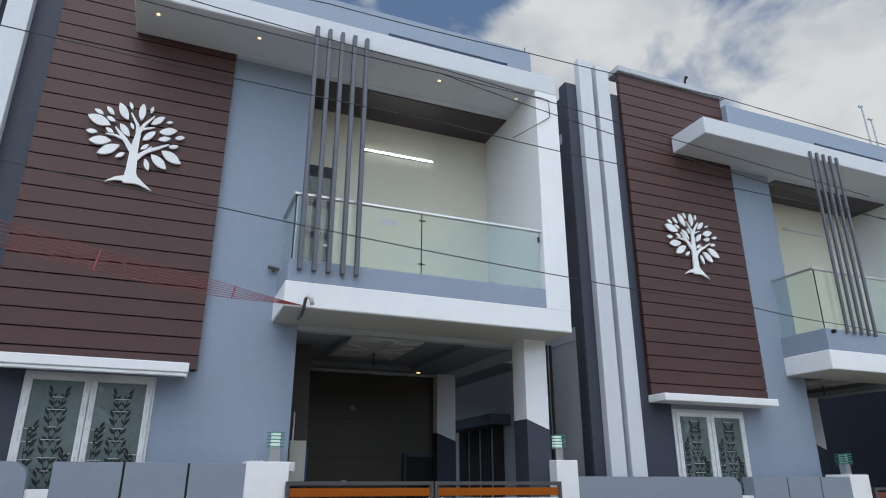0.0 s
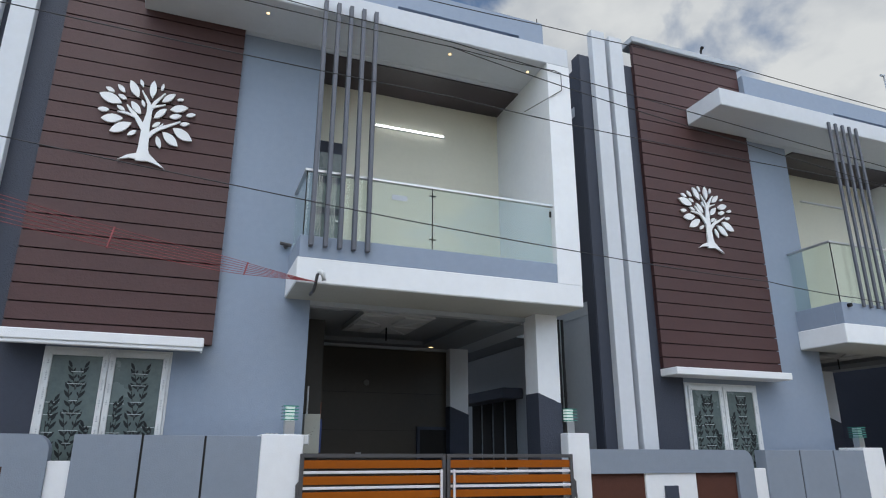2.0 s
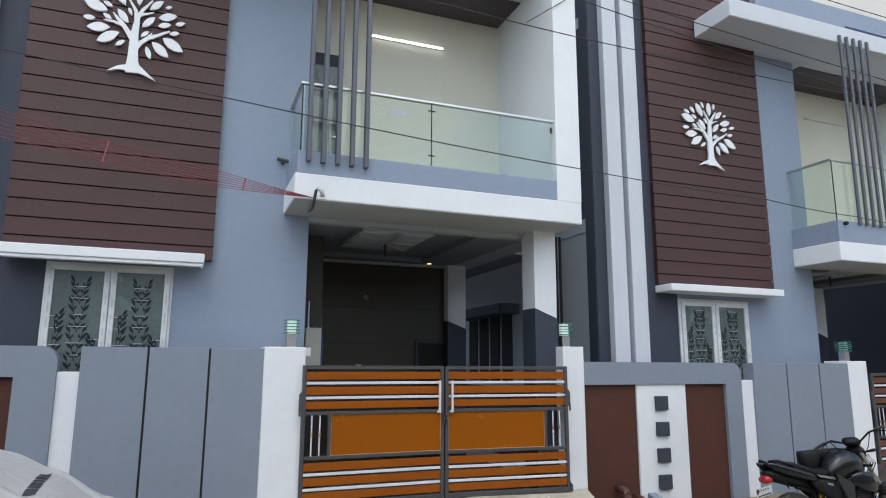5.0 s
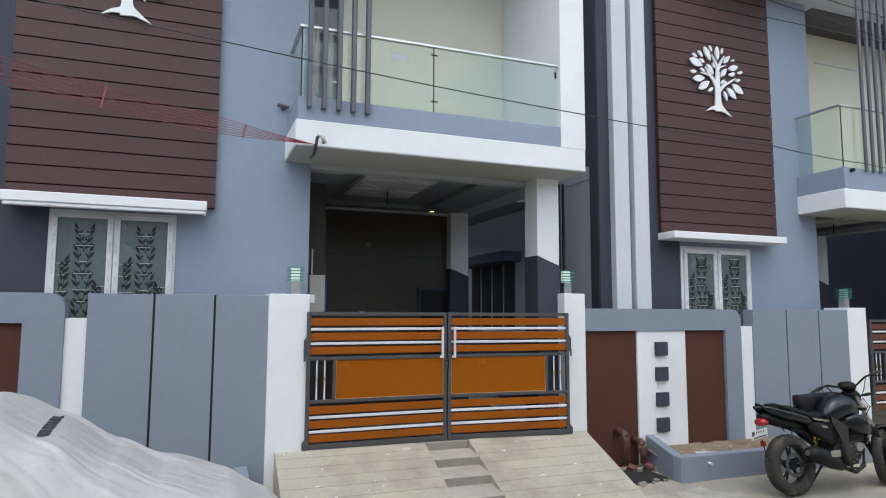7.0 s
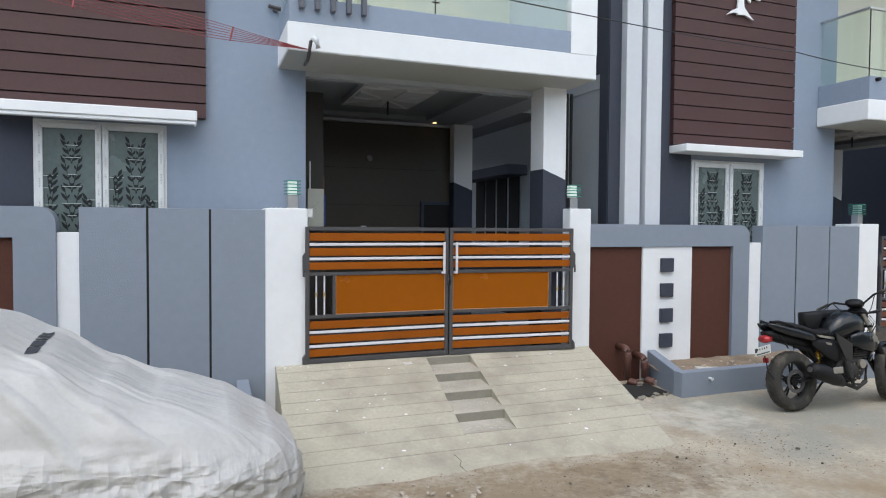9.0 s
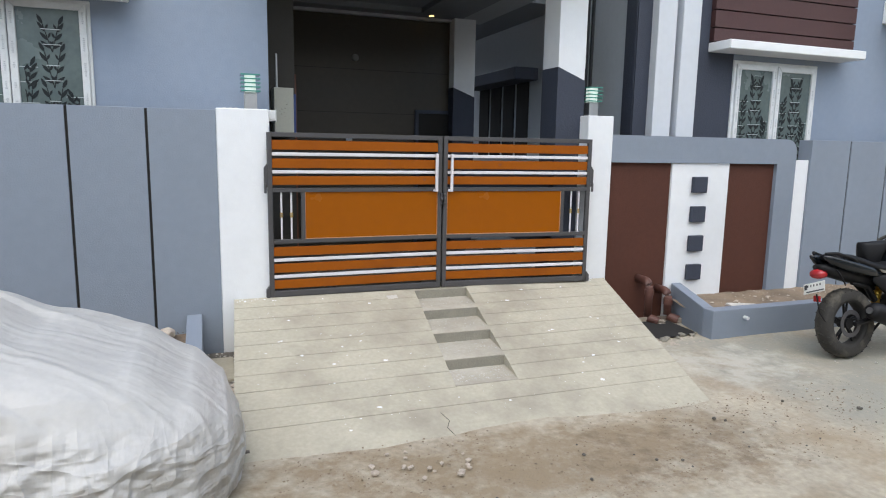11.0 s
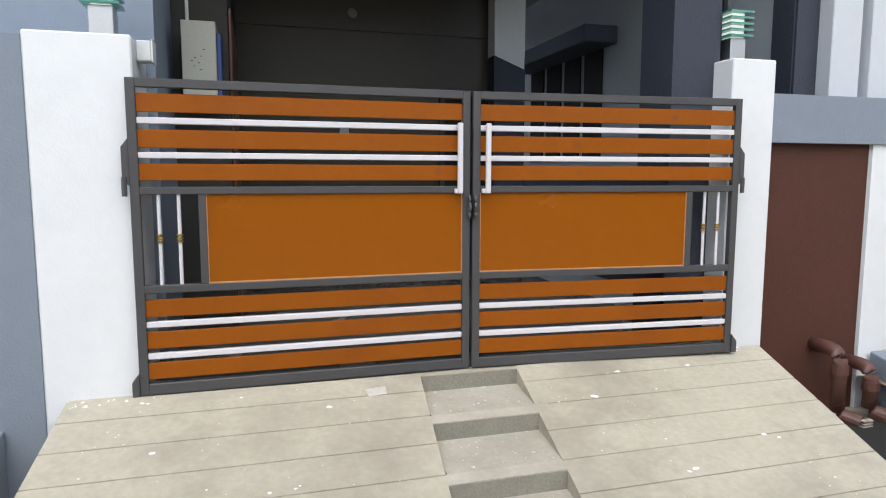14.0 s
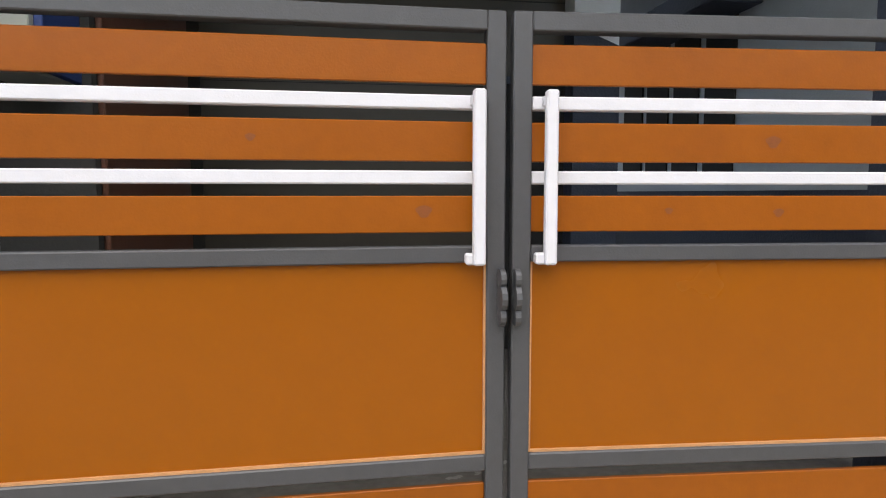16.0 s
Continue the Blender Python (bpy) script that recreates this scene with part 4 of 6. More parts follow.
# ---- ramp ----
def ramp():
    r = base("ramp", 1.6, -1.0, 0.0, "sloping cement driveway ramp scored in strips with sunken steps", "ramp")
    y0, y1, z0, z1 = -0.02, -2.25, 0.45, -0.10
    sl = (z1 - z0) / (y1 - y0)
    zs = lambda y: z0 + sl * (y - y0)
    xl = lambda y: -0.32 + 0.05 * (y - y0)
    xr = lambda y: 3.62 + 0.20 * (y - y0)
    n0, n1 = lambda y: 1.40 + 0.105 * y, lambda y: 1.96 + 0.12 * y
    yn = -1.67
    cuts = [y0] + [-0.19 - 0.212 * k for k in range(9)] + [y1]
    for a, b in zip(cuts, cuts[1:]):
        spans = [(xl, n0, a, b), (n1, xr, a, b)] if a > yn else [(xl, xr, a, b)]
        if a > yn > b:
            spans.append((n0, n1, yn - 0.004, b))
        for lo, hi, a_, b_ in spans:
            bm = bmesh.new()
            g = 0.004
            ya, yb = a_ - g, b_ + g
            v = [bm.verts.new(p) for p in ((lo(ya), ya, -0.3), (hi(ya), ya, -0.3), (hi(yb), yb, -0.3), (lo(yb), yb, -0.3), (lo(ya), ya, zs(ya)), (hi(ya), ya, zs(ya)), (hi(yb), yb, zs(yb)), (lo(yb), yb, zs(yb)))]
            for f in ((3, 2, 1, 0), (4, 5, 6, 7), (0, 1, 5, 4), (1, 2, 6, 5), (2, 3, 7, 6), (3, 0, 4, 7)):
                bm.faces.new([v[i] for i in f])
            part("strip", bm, CEMENT, r)
    bm = bmesh.new()
    for lo, hi, ye in ((xl, n0, y1), (n1, xr, y1)):
        v = [bm.verts.new(p) for p in ((lo(y0) + 0.01, y0, z0 - 0.012), (hi(y0) - 0.0, y0, z0 - 0.012), (hi(ye), ye, z1 - 0.012), (lo(ye) + 0.01, ye, z1 - 0.012))]
        bm.faces.new(v)
    part("joint_bed", bm, STEPC, r)
    # sunken steps
    for k in range(4):
        ya = -0.05 - 0.418 * k
        zt = zs(ya) - 0.088
        yb = ya - 0.088 / sl
        boxes("step", [(n0(ya) - 0.03, yb, -0.28, n1(ya) + 0.03, ya, zt)], STEPC, r, "sunken cement step")
        # thin plate whose darker colour stands in for the riser's shade
        boxes("riser", [(n0(ya), ya - 0.006, zt, n1(ya), ya + 0.01, zs(ya) - 0.004)], RISER, r, "rough step riser, shade put into its colour")
        if k < 3:
            yc = -0.05 - 0.418 * (k + 1)
            v0 = bmesh.new()
            q = [v0.verts.new(p) for p in ((n0(yc), yc, -0.28), (n1(yc), yc, -0.28), (n1(yb), yb, -0.28), (n0(yb), yb, -0.28), (n0(yc), yc, zs(yc)), (n1(yc), yc, zs(yc)), (n1(yb), yb, zt), (n0(yb), yb, zt))]
            for f in ((3, 2, 1, 0), (4, 5, 6, 7), (0, 1, 5, 4), (1, 2, 6, 5), (2, 3, 7, 6), (3, 0, 4, 7)):
                v0.faces.new([q[i] for i in f])
            part("step_block", v0, STEPC, r)
    boxes("step_head", [(n0(-0.02) - 0.02, -0.05, -0.28, n1(0) + 0.02, y0, zs(-0.05))], CEMENT, r)
    return r


ramp()
tagged(boxes("threshold", [(-0.32, -0.018, -0.1, 3.345, 0.24, 0.441)], CEMENT), "cement threshold under the gate", kind="structure")

# ---- walls that close the place ----
tagged(boxes("passage_roof", [(3.46, 2.0, 3.785, 4.18, 11.9, 3.95)], CEIL), "slab over the side passage between the houses", kind="structure")
# added beyond the far porch; its charcoal stands in for deep shade there
tagged(boxes("wall_side", [(13.3, 0.757, -0.2, 13.5, 12, 8.3)], CHAR), "stand-in flank wall of the next plot, coloured dark for shade", kind="structure")
tagged(boxes("wall_rear", [(-12, 12, -0.2, 13.5, 12.2, 8.3)], PALE), "plain rear wall behind the houses", kind="structure")
tagged(boxes("ground_rear", [(-12, 0.76, -0.2, 14, 12, 0.1)], TILE), "bare ground behind the porches", kind="structure")


# ---- planters ----
def planter(x0, x1, side, xb):
    """x0 to x1 along the street, with the sloping side wall at x0 (side 1) or x1 (side -1); xb: where that wall meets the boundary wall."""
    b = base("planter", (x0 + x1) / 2, -0.45, ROAD_Z, "blue-grey low planter box with dry soil", "planter", "planters before the walls")
    zt = 0.225
    bm = bmesh.new()
    bx(bm, x0, -0.90, -0.2, x1, -0.76, zt)
    part("front_wall", bm, BLUE_B, b, bevel=0.006)
    xc = x0 if side > 0 else x1
    bm = bmesh.new()
    w = 0.13 * side
    y0, y1 = -0.758, 0.028
    v = [bm.verts.new(p) for p in ((xc, y0, -0.2), (xc + w, y0, -0.2), (xb + w, y1, -0.2), (xb, y1, -0.2), (xc, y0, zt), (xc + w, y0, zt), (xb + w, y1, zt + 0.1), (xb, y1, zt + 0.1))]
    for f in ((3, 2, 1, 0), (4, 5, 6, 7), (0, 1, 5, 4), (1, 2, 6, 5), (2, 3, 7, 6), (3, 0, 4, 7)):
        bm.faces.new([v[i] for i in f])
    part("side_wall", bm, BLUE_B, b, bevel=0.006)
    bm = bmesh.new()
    nx, ny = 50, 14
    xs, xe = (x0 + 0.1, x1) if side > 0 else (x0, x1 - 0.12)
    g = [[bm.verts.new((xs + (xe - xs) * i / nx, -0.77 + 0.82 * j / ny, 0.10 + 0.06 * j / ny + 0.03 * noise.noise((xs + i * 0.35, j * 0.4, 2)) + 0.012 * noise.noise((xs + i * 1.3, j * 1.5, 7)))) for i in range(nx + 1)] for j in range(ny + 1)]
    for a, c in zip(g, g[1:]):
        for i in range(nx):
            bm.faces.new((a[i], a[i + 1], c[i + 1], c[i]))
    part("soil", bm, SOIL, b, "dry brown soil", smooth=True)
    bm = bmesh.new()
    xp = x0 + 0.42 if side > 0 else x1 - 0.9
    tube(bm, [(xp, -0.955, 0.13), (xp, -0.89, 0.13)], [0.02, 0.02], 12)
    part("drain_stub", bm, UPVC, b, "short white drain pipe stub")
    return b


planter(4.39, 8.4, 1, 4.60)
planter(-3.6, -0.60, -1, -0.60)


def rock(bm, x, y, z, r, seed, flat=0.7):
    bmesh.ops.create_icosphere(bm, subdivisions=1, radius=1)
    new_v = list(bm.verts)[-12 - 30:]
    rnd = random.Random(seed)
    q = Vector((rnd.random() * 9, rnd.random() * 9, rnd.random() * 9))
    for v in new_v:
        k = 1 + 0.5 * noise.noise(v.co * 1.3 + q)
        v.co = Vector((x + v.co.x * r * k, y + v.co.y * r * k * 0.8, z + v.co.z * r * k * flat))


for x, y, z, r in ((-0.88, -0.13, 0.215, 0.085), (-0.98, -0.3, 0.165, 0.05), (-0.78, -0.42, 0.155, 0.035), (5.0, -0.45, 0.145, 0.03), (5.75, -0.3, 0.155, 0.035)):
    bm = bmesh.new()
    rock(bm, x, y, z, r, int(x * 50))
    tagged(part("stone", bm, STONE, bevel=0.006), "rough brown stone lying on planter soil", "stone", "loose stones")
for x, y, z, w, d, a in ((-1.0, -0.4, 0.165, 0.3, 0.14, 15), (5.05, -0.66, 0.165, 0.34, 0.18, -14)):
    bm = bmesh.new()
    bx(bm, -w / 2, -d / 2, 0, w / 2, d / 2, 0.022)
    ob = part("tile_offcut", bm, RUBBLE, bevel=0.004)
    ob.matrix_basis = pose(x, y, z, 3, 2, a)
    tagged(ob, "broken pale stone tile lying on planter soil", "tile", "broken tiles")

# flagstone, drain mouth and rubble beside the ramp
tagged(boxes("debris_bed", [(-0.60, -2.1, -0.085, -0.33, 0.028, -0.0555)], DEBRIS), "dark gritty debris in the gap beside the ramp", kind="structure")
bm = bmesh.new()
bx(bm, -0.58, -0.78, -0.075, -0.35, -0.18, -0.035)
tagged(part("flagstone", bm, CEMENT, bevel=0.005), "grey flagstone over the gutter beside the ramp", "paving")
# flat sheet: the open gutter's shade is put into its near-black colour
bm = bmesh.new()
rim = [(3.62, -0.52), (3.60, -0.30), (3.72, -0.20), (4.10, -0.16), (4.40, -0.20), (4.385, -0.45), (4.375, -0.68), (4.28, -0.735), (4.17, -0.70), (4.08, -0.765), (3.95, -0.745), (3.86, -0.80), (3.76, -0.72), (3.68, -0.66)]
bm.faces.new([bm.verts.new((x, y, -0.0575)) for x, y in rim])
tagged(part("gutter_mouth", bm, DARK), "flat near-black sheet with a broken edge for the shade in the gutter mouth", kind="structure")
for k, (x, y) in enumerate(rim[6:]):
    bm = bmesh.new()
    rock(bm, 0, 0, 0, 0.028 + 0.012 * (k % 3), 70 + k, 0.5)
    ob = part("stone", bm, RISER)
    ob.matrix_basis = pose(x, y, -0.066, 0, 0, 50 * k)
    tagged(ob, "broken cement lump at the edge of the gutter mouth", "stone", "broken cement round the gutter")
# near-black strip painted for the shade down in the slot
tagged(boxes("gutter_mouth", [(-0.60, -0.80, -0.079, -0.56, -0.15, -0.058)], DARK), "near-black strip for the shade in the gutter slot beside the planter", kind="structure")


def scatter(name, n, area, size, material, label, seed, zf):
    rnd = random.Random(seed)
    bm = bmesh.new()
    for _ in range(n):
        x = area[0] + (area[1] - area[0]) * rnd.random()
        y = area[2] + (area[3] - area[2]) * rnd.random()
        r = size * (0.35 + rnd.random() ** 3 * 1.4)
        z = zf(x, y) + r * 0.1
        a = rnd.random() * 6.28
        top = bm.verts.new((x + r * 0.2 * rnd.random(), y, z + r * (0.3 + 0.4 * rnd.random())))
        ring = [bm.verts.new((x + r * (0.7 + 0.5 * rnd.random()) * math.cos(a + k * 1.05), y + r * (0.7 + 0.5 * rnd.random()) * math.sin(a + k * 1.05), z - r * 0.15)) for k in range(6)]
        for k in range(6):
            bm.faces.new((ring[k], ring[(k + 1) % 6], top))
    return tagged(part(name, bm, material), label, kind="stuff")


flat = lambda x, y: ROAD_Z - 0.002
rz = lambda x, y: 0.45 + 0.2466 * (y + 0.02)
scatter("gravel", 500, (-1.9, -0.72, -0.74, 0.02), 0.012, DEBRIS, "dark crumbs on the planter soil", 41, lambda x, y: 0.115 + 0.06 * (y + 0.77) / 0.82)
scatter("gravel", 2600, (-0.6, 4.6, -3.3, -2.2), 0.006, SOIL, "dry soil crumbs at the foot of the ramp", 3, flat)
scatter("gravel", 900, (3.2, 8.0, -3.2, -1.0), 0.006, STONE, "small stones on the road", 4, flat)
scatter("rubble", 520, (-0.60, -0.34, -2.1, 0.0), 0.010, RUBBLE, "pale rubble in the gap beside the ramp", 5, lambda x, y: -0.055)
scatter("rubble", 120, (-0.60, -0.36, -1.4, -0.82), 0.02, STONE, "grey rubble beside the ramp", 6, lambda x, y: -0.055)
scatter("gravel", 160, (3.7, 4.35, -0.95, -0.1), 0.02, STONE, "crumbs in the gutter by the ramp", 8, flat)
scatter("gravel", 260, (4.6, 8.2, -0.75, 0.0), 0.014, STONE, "crumbs on the planter soil", 9, lambda x, y: 0.11 + 0.06 * (y + 0.77) / 0.8)
scatter("gravel", 200, (1.25, 1.75, -1.6, -1.32), 0.006, RUBBLE, "grit on the lowest step", 12, lambda x, y: rz(0, -1.304) - 0.088)
scatter("gravel", 90, (1.33, 1.85, -0.8, -0.47), 0.006, RUBBLE, "grit on a sunken step", 13, lambda x, y: rz(0, -0.468) - 0.088)
scatter("gravel", 90, (1.3, 1.8, -1.2, -0.88), 0.006, RUBBLE, "grit on a sunken step", 14, lambda x, y: rz(0, -0.886) - 0.088)
scatter("gravel", 60, (1.4, 1.9, -0.38, -0.06), 0.006, RUBBLE, "grit on a sunken step", 15, lambda x, y: rz(0, -0.05) - 0.088)


def flecks(n, seed):
    """Thin dried splashes of white paint on the ramp."""
    rnd = random.Random(seed)
    bm = bmesh.new()
    for _ in range(n):
        y = -0.05 - 2.0 * rnd.random()
        x = -0.25 + 3.4 * rnd.random()
        if 1.15 < x < 2.0 and y > -1.7:
            continue
        r = 0.0025 + 0.013 * rnd.random() ** 7
        a = rnd.random() * 6
        z = rz(x, y) + 0.0015
        pts = []
        for k in range(7):
            q = r * (0.6 + 0.7 * rnd.random())
            px, py = x + q * math.cos(a + k * 0.897) * 1.4, y + q * math.sin(a + k * 0.897)
            pts.append(bm.verts.new((px, py, z + 0.2466 * (py - y))))
        bm.faces.new(pts)
    return tagged(part("paint_flecks", bm, WHITE), "dried white paint flecks on the cement ramp", kind="stuff")


flecks(230, 21)


def loose_stones(n, area, lo, hi, material, label, seed):
    rnd = random.Random(seed)
    for _ in range(n):
        r = lo + (hi - lo) * rnd.random() ** 2
        bm = bmesh.new()
        rock(bm, 0, 0, 0, r, rnd.randint(0, 999), 0.6)
        ob = part("stone", bm, material)
        ob.matrix_basis = pose(area[0] + (area[1] - area[0]) * rnd.random(), area[2] + (area[3] - area[2]) * rnd.random(), ROAD_Z + r * 0.25, 0, 0, 360 * rnd.random())
        tagged(ob, label, "stone", "pebbles on the road")


loose_stones(22, (0.35, 1.0, -2.75, -2.35), 0.012, 0.032, STONE, "small grey-brown pebble lying at the foot of the ramp", 51)
loose_stones(26, (0.9, 4.6, -3.1, -2.4), 0.008, 0.022, DEBRIS, "small dark pebble lying on the dusty road", 52)
loose_stones(12, (3.6, 6.0, -3.0, -1.6), 0.008, 0.020, RUBBLE, "small pale pebble lying on the dusty road", 53)
for pts in (((1.0, -1.95), (1.03, -2.05), (0.99, -2.12), (1.02, -2.22)), ((1.62, -2.2), (1.75, -2.17), (1.9, -2.22), (2.0, -2.19))):
    bm = bmesh.new()
    for (xa, ya), (xb, yb) in zip(pts, pts[1:]):
        tube(bm, [(xa, ya, rz(xa, ya) + 0.001), (xb, yb, rz(xb, yb) + 0.001)], 0.002, 4)
    tagged(part("crack", bm, DARK), "thin dark crack at the foot of the cement ramp", kind="stuff")
scatter("paint_flakes", 14, (-0.3, 0.12, -0.075, -0.02), 0.011, WHITE, "white paint flakes fallen at the foot of the gate pillar", 31, rz)
scatter("paint_flakes", 10, (3.2, 3.5, -0.075, -0.02), 0.009, WHITE, "white paint flakes fallen at the foot of the gate pillar", 32, rz)
bm = bmesh.new()
v = [bm.verts.new((x, y, rz(x, y) + 0.002)) for x, y in ((1.08, -0.13), (1.19, -0.12), (1.185, -0.19), (1.09, -0.20))]
bm.faces.new(v)
tagged(part("tile_chip", bm, RUBBLE), "square white tile chip set in the ramp", "tile")

# ---- drain pipes on the brown panel ----
for xa, za, foot in ((4.16, 0.40, 4.30), (4.43, 0.27, 4.52)):
    b = base("drain_pipe", xa, -0.05, -0.05, "brown plastic drain pipe with an elbow on the brown wall", "pipe", "drain pipes")
    bm = bmesh.new()
    pts = [(xa, 0.08, za), (xa, -0.06, za)] + [(xa, -0.06 - 0.08 * math.sin(a * math.pi / 10), za - 0.08 + 0.08 * math.cos(a * math.pi / 10)) for a in range(1, 6)] + [(xa, -0.14, 0.0)]
    tube(bm, pts, 0.045, 14)
    part("pipe", bm, PIPE, b, smooth=True)
    bm = bmesh.new()
    tube(bm, [(xa, -0.14, za - 0.09), (xa, -0.14, za - 0.15)], 0.053, 14)
    part("collar", bm, PIPE, b)
    bm = bmesh.new()
    tube(bm, [(xa, -0.14, 0.05), (xa + 0.01, -0.16, -0.02), (xa + 0.07, -0.26, -0.045)], [0.05, 0.052, 0.052], 14)
    part("foot_elbow", bm, PIPE, b)
    bm = bmesh.new()
    for k in range(4):
        bx(bm, xa + 0.045, -0.30, -0.075 + 0.018 * k, xa + 0.125, -0.268, -0.068 + 0.018 * k)
    part("foot_grille", bm, STONE, b, "pale slotted drain grille")


# ---- pillar lamps ----
def pillar_lamp(x, y, z, on):
    b = base("pillar_lamp", x, y, z, "square lamp of stacked green glass plates on a steel stem" if on else "unlit square lamp of green glass plates on a stem", "lamp", "lamps on the gate pillars")
    boxes("stem", [(x - 0.055, y - 0.055, z, x + 0.055, y + 0.055, z + 0.15)], STEEL, b, "steel lamp stem", 0.003)
    for k in range(5):
        boxes("glass_plate", [(x - 0.085, y - 0.085, z + 0.155 + 0.036 * k, x + 0.085, y + 0.085, z + 0.167 + 0.036 * k)], LAMPG, b, "green glass plate")
    boxes("diffuser", [(x - 0.045, y - 0.045, z + 0.15, x + 0.045, y + 0.045, z + 0.300)], LAMPL if on else LAMPW, b, "milky lamp diffuser")


LAMPW = mat("milky_lamp_diffuser", (0.70, 0.80, 0.78), 0.3, 0.1, 20)
LAMPL = lit("lit_milky_diffuser", (0.85, 1.0, 0.97), 0.6)
pillar_lamp(-0.115, 0.20, 2.172, True)
pillar_lamp(3.49, 0.20, 2.226, True)
pillar_lamp(8.75, 0.20, 2.07, False)

# ---- fittings ----
b = base("junction_box", 0.07, 0.2, 2.1, "white plastic junction box on the gate pillar", "box")
boxes("box_body", [(0.031, 0.15, 2.07, 0.1, 0.25, 2.17)], UPVC, b, bevel=0.006)
boxes("box_lid", [(0.1, 0.145, 2.065, 0.108, 0.255, 2.175)], UPVC, b, bevel=0.002)
b = base("meter_box", 0.2, 1.1, 2.0, "beige metal meter box with a dark blue side", "meter box")
boxes("box_body", [(0.165, 0.9, 1.97, 0.362, 1.248, 2.44)], METER, b, bevel=0.004)
boxes("side_plate", [(0.3625, 0.93, 1.98, 0.39, 1.246, 2.38)], NAVY, b, "dark blue side plate", 0.004)
bm = bmesh.new()
for k, (u, w) in enumerate(((0.15, 2.2), (0.17, 2.22), (0.19, 2.19), (0.205, 2.23), (0.165, 2.17), (0.22, 2.27), (0.2, 2.15))):
    bx(bm, u + 0.065, 0.897, w, u + 0.077, 0.8995, w + 0.004)
part("pen_marks", bm, INK, b, "small unreadable pen marks")
bm = bmesh.new()
tube(bm, [(0.20, 0.95, 2.44), (0.20, 0.95, 2.78)], 0.010)
part("conduit", bm, UPVC, b)
for x in (3.49, 3.555, 3.62):
    bm = bmesh.new()
    tube(bm, [(x, 0.45, -0.09), (x, 0.45, 3.779)], 0.02, 10)
    tagged(part("down_pipe", bm, BLACKP), "dark vertical service pipe beside the porch column", "pipe", "service pipes")
b = base("service_hook", 0.05, -0.45, 3.7, "grey goose-neck cable mast on the balcony edge", "cable mast")
bm = bmesh.new()
tube(bm, [(0.02, 0.15, 3.77), (-0.02, -0.30, 3.71), (-0.03, -0.45, 3.74), (-0.02, -0.49, 3.85), (0.01, -0.50, 3.88), (0.045, -0.50, 3.85), (0.05, -0.50, 3.79)], 0.018, 10)
part("mast", bm, GREY_M, b, smooth=True)
bm = bmesh.new()
tube(bm, [(-0.01, -0.495, 3.865), (0.01, -0.50, 3.885), (0.04, -0.50, 3.86), (0.055, -0.50, 3.79)], [0.026, 0.03, 0.03, 0.028], 12)
part("cap", bm, UPVC, b, "pale bent plastic cap", smooth=True)
bm = bmesh.new()
tube(bm, [(-0.27, 0.41, 4.43), (-0.27, 0.47, 4.43)], 0.03, 10)
tube(bm, [(-0.35, 0.41, 4.45), (-0.21, 0.41, 4.43)], 0.022, 10)
tagged(part("pipe_stub", bm, GREY_M), "short grey pipe stub on the blue wall", "pipe")
bm = bmesh.new()
tube(bm, [(8.3, -0.44, 4.2), (8.3, -0.385, 4.2)], 0.03, 10)
tagged(part("pipe_stub", bm, BLACKP), "short dark pipe stub on the far balcony kerb", "pipe")
for x, y, z in ((13.5, 1.5, 10.6), (13.75, 1.5, 10.3)):
    bm = bmesh.new()
    tube(bm, [(x + 0.05, y, 8.3), (x, y, z)], 0.02, 8)
    tube(bm, [(x - 0.1, y, z), (x + 0.02, y, z + 0.02)], 0.03, 8)
    tagged(part("roof_pipe", bm, PALE), "thin pale pipe standing on the far roof", "pipe", "roof pipes")
boxes("roof_post_base", [(13.2, 1.3, 8.25, 14.0, 1.7, 8.32)], PALE)["kind"] = "structure"
bm = bmesh.new()
tube(bm, [(6.9, 0.5, 8.83), (6.9, 0.5, 9.03), (6.93, 0.48, 9.11)], [0.015, 0.02, 0.035], 8)
tagged(part("roof_fitting", bm, BLACKP), "small dark fitting on the cladding cap", "fitting")
bm = bmesh.new()
tube(bm, [(3.40, 0.36, 8.55), (3.40, 0.36, 8.68)], 0.008, 6)
tagged(part("roof_rod", bm, BLACKP), "thin rod end on the parapet corner", "rod")
for dx in (0.0, 8.72):
    b = base("tube_light", dx + 1.57, 1.25, 6.76, "slim white tube light on the cream balcony wall" if dx == 0 else "slim tube light on the far balcony wall", "tube light", "balcony tube lights")
    boxes("tube_body", [(dx + 1.0, 1.25, 6.745, dx + 2.15, 1.279, 6.775)], UPVC, b, bevel=0.003)
    boxes("tube_glow", [(dx + 1.02, 1.235, 6.748, dx + 2.13, 1.2495, 6.772)], TUBE if dx == 0 else UPVC, b, "lit diffuser strip" if dx == 0 else "unlit diffuser strip")
b = base("glass_sticker", 0.95, -0.337, 5.0, "small white paper sticker on the balcony glass", "sticker")
boxes("paper", [(0.85, -0.3375, 4.92, 1.05, -0.336, 4.99)], PALE, b)
b = base("keys", -0.3, 0.2, 2.16, "small bunch of metal oddments on the wall top", "oddments")
for k in range(3):
    boxes("piece", [(-0.36 + 0.05 * k, 0.18, 2.171, -0.33 + 0.05 * k, 0.22, 2.185)], STEEL, b, bevel=0.003)


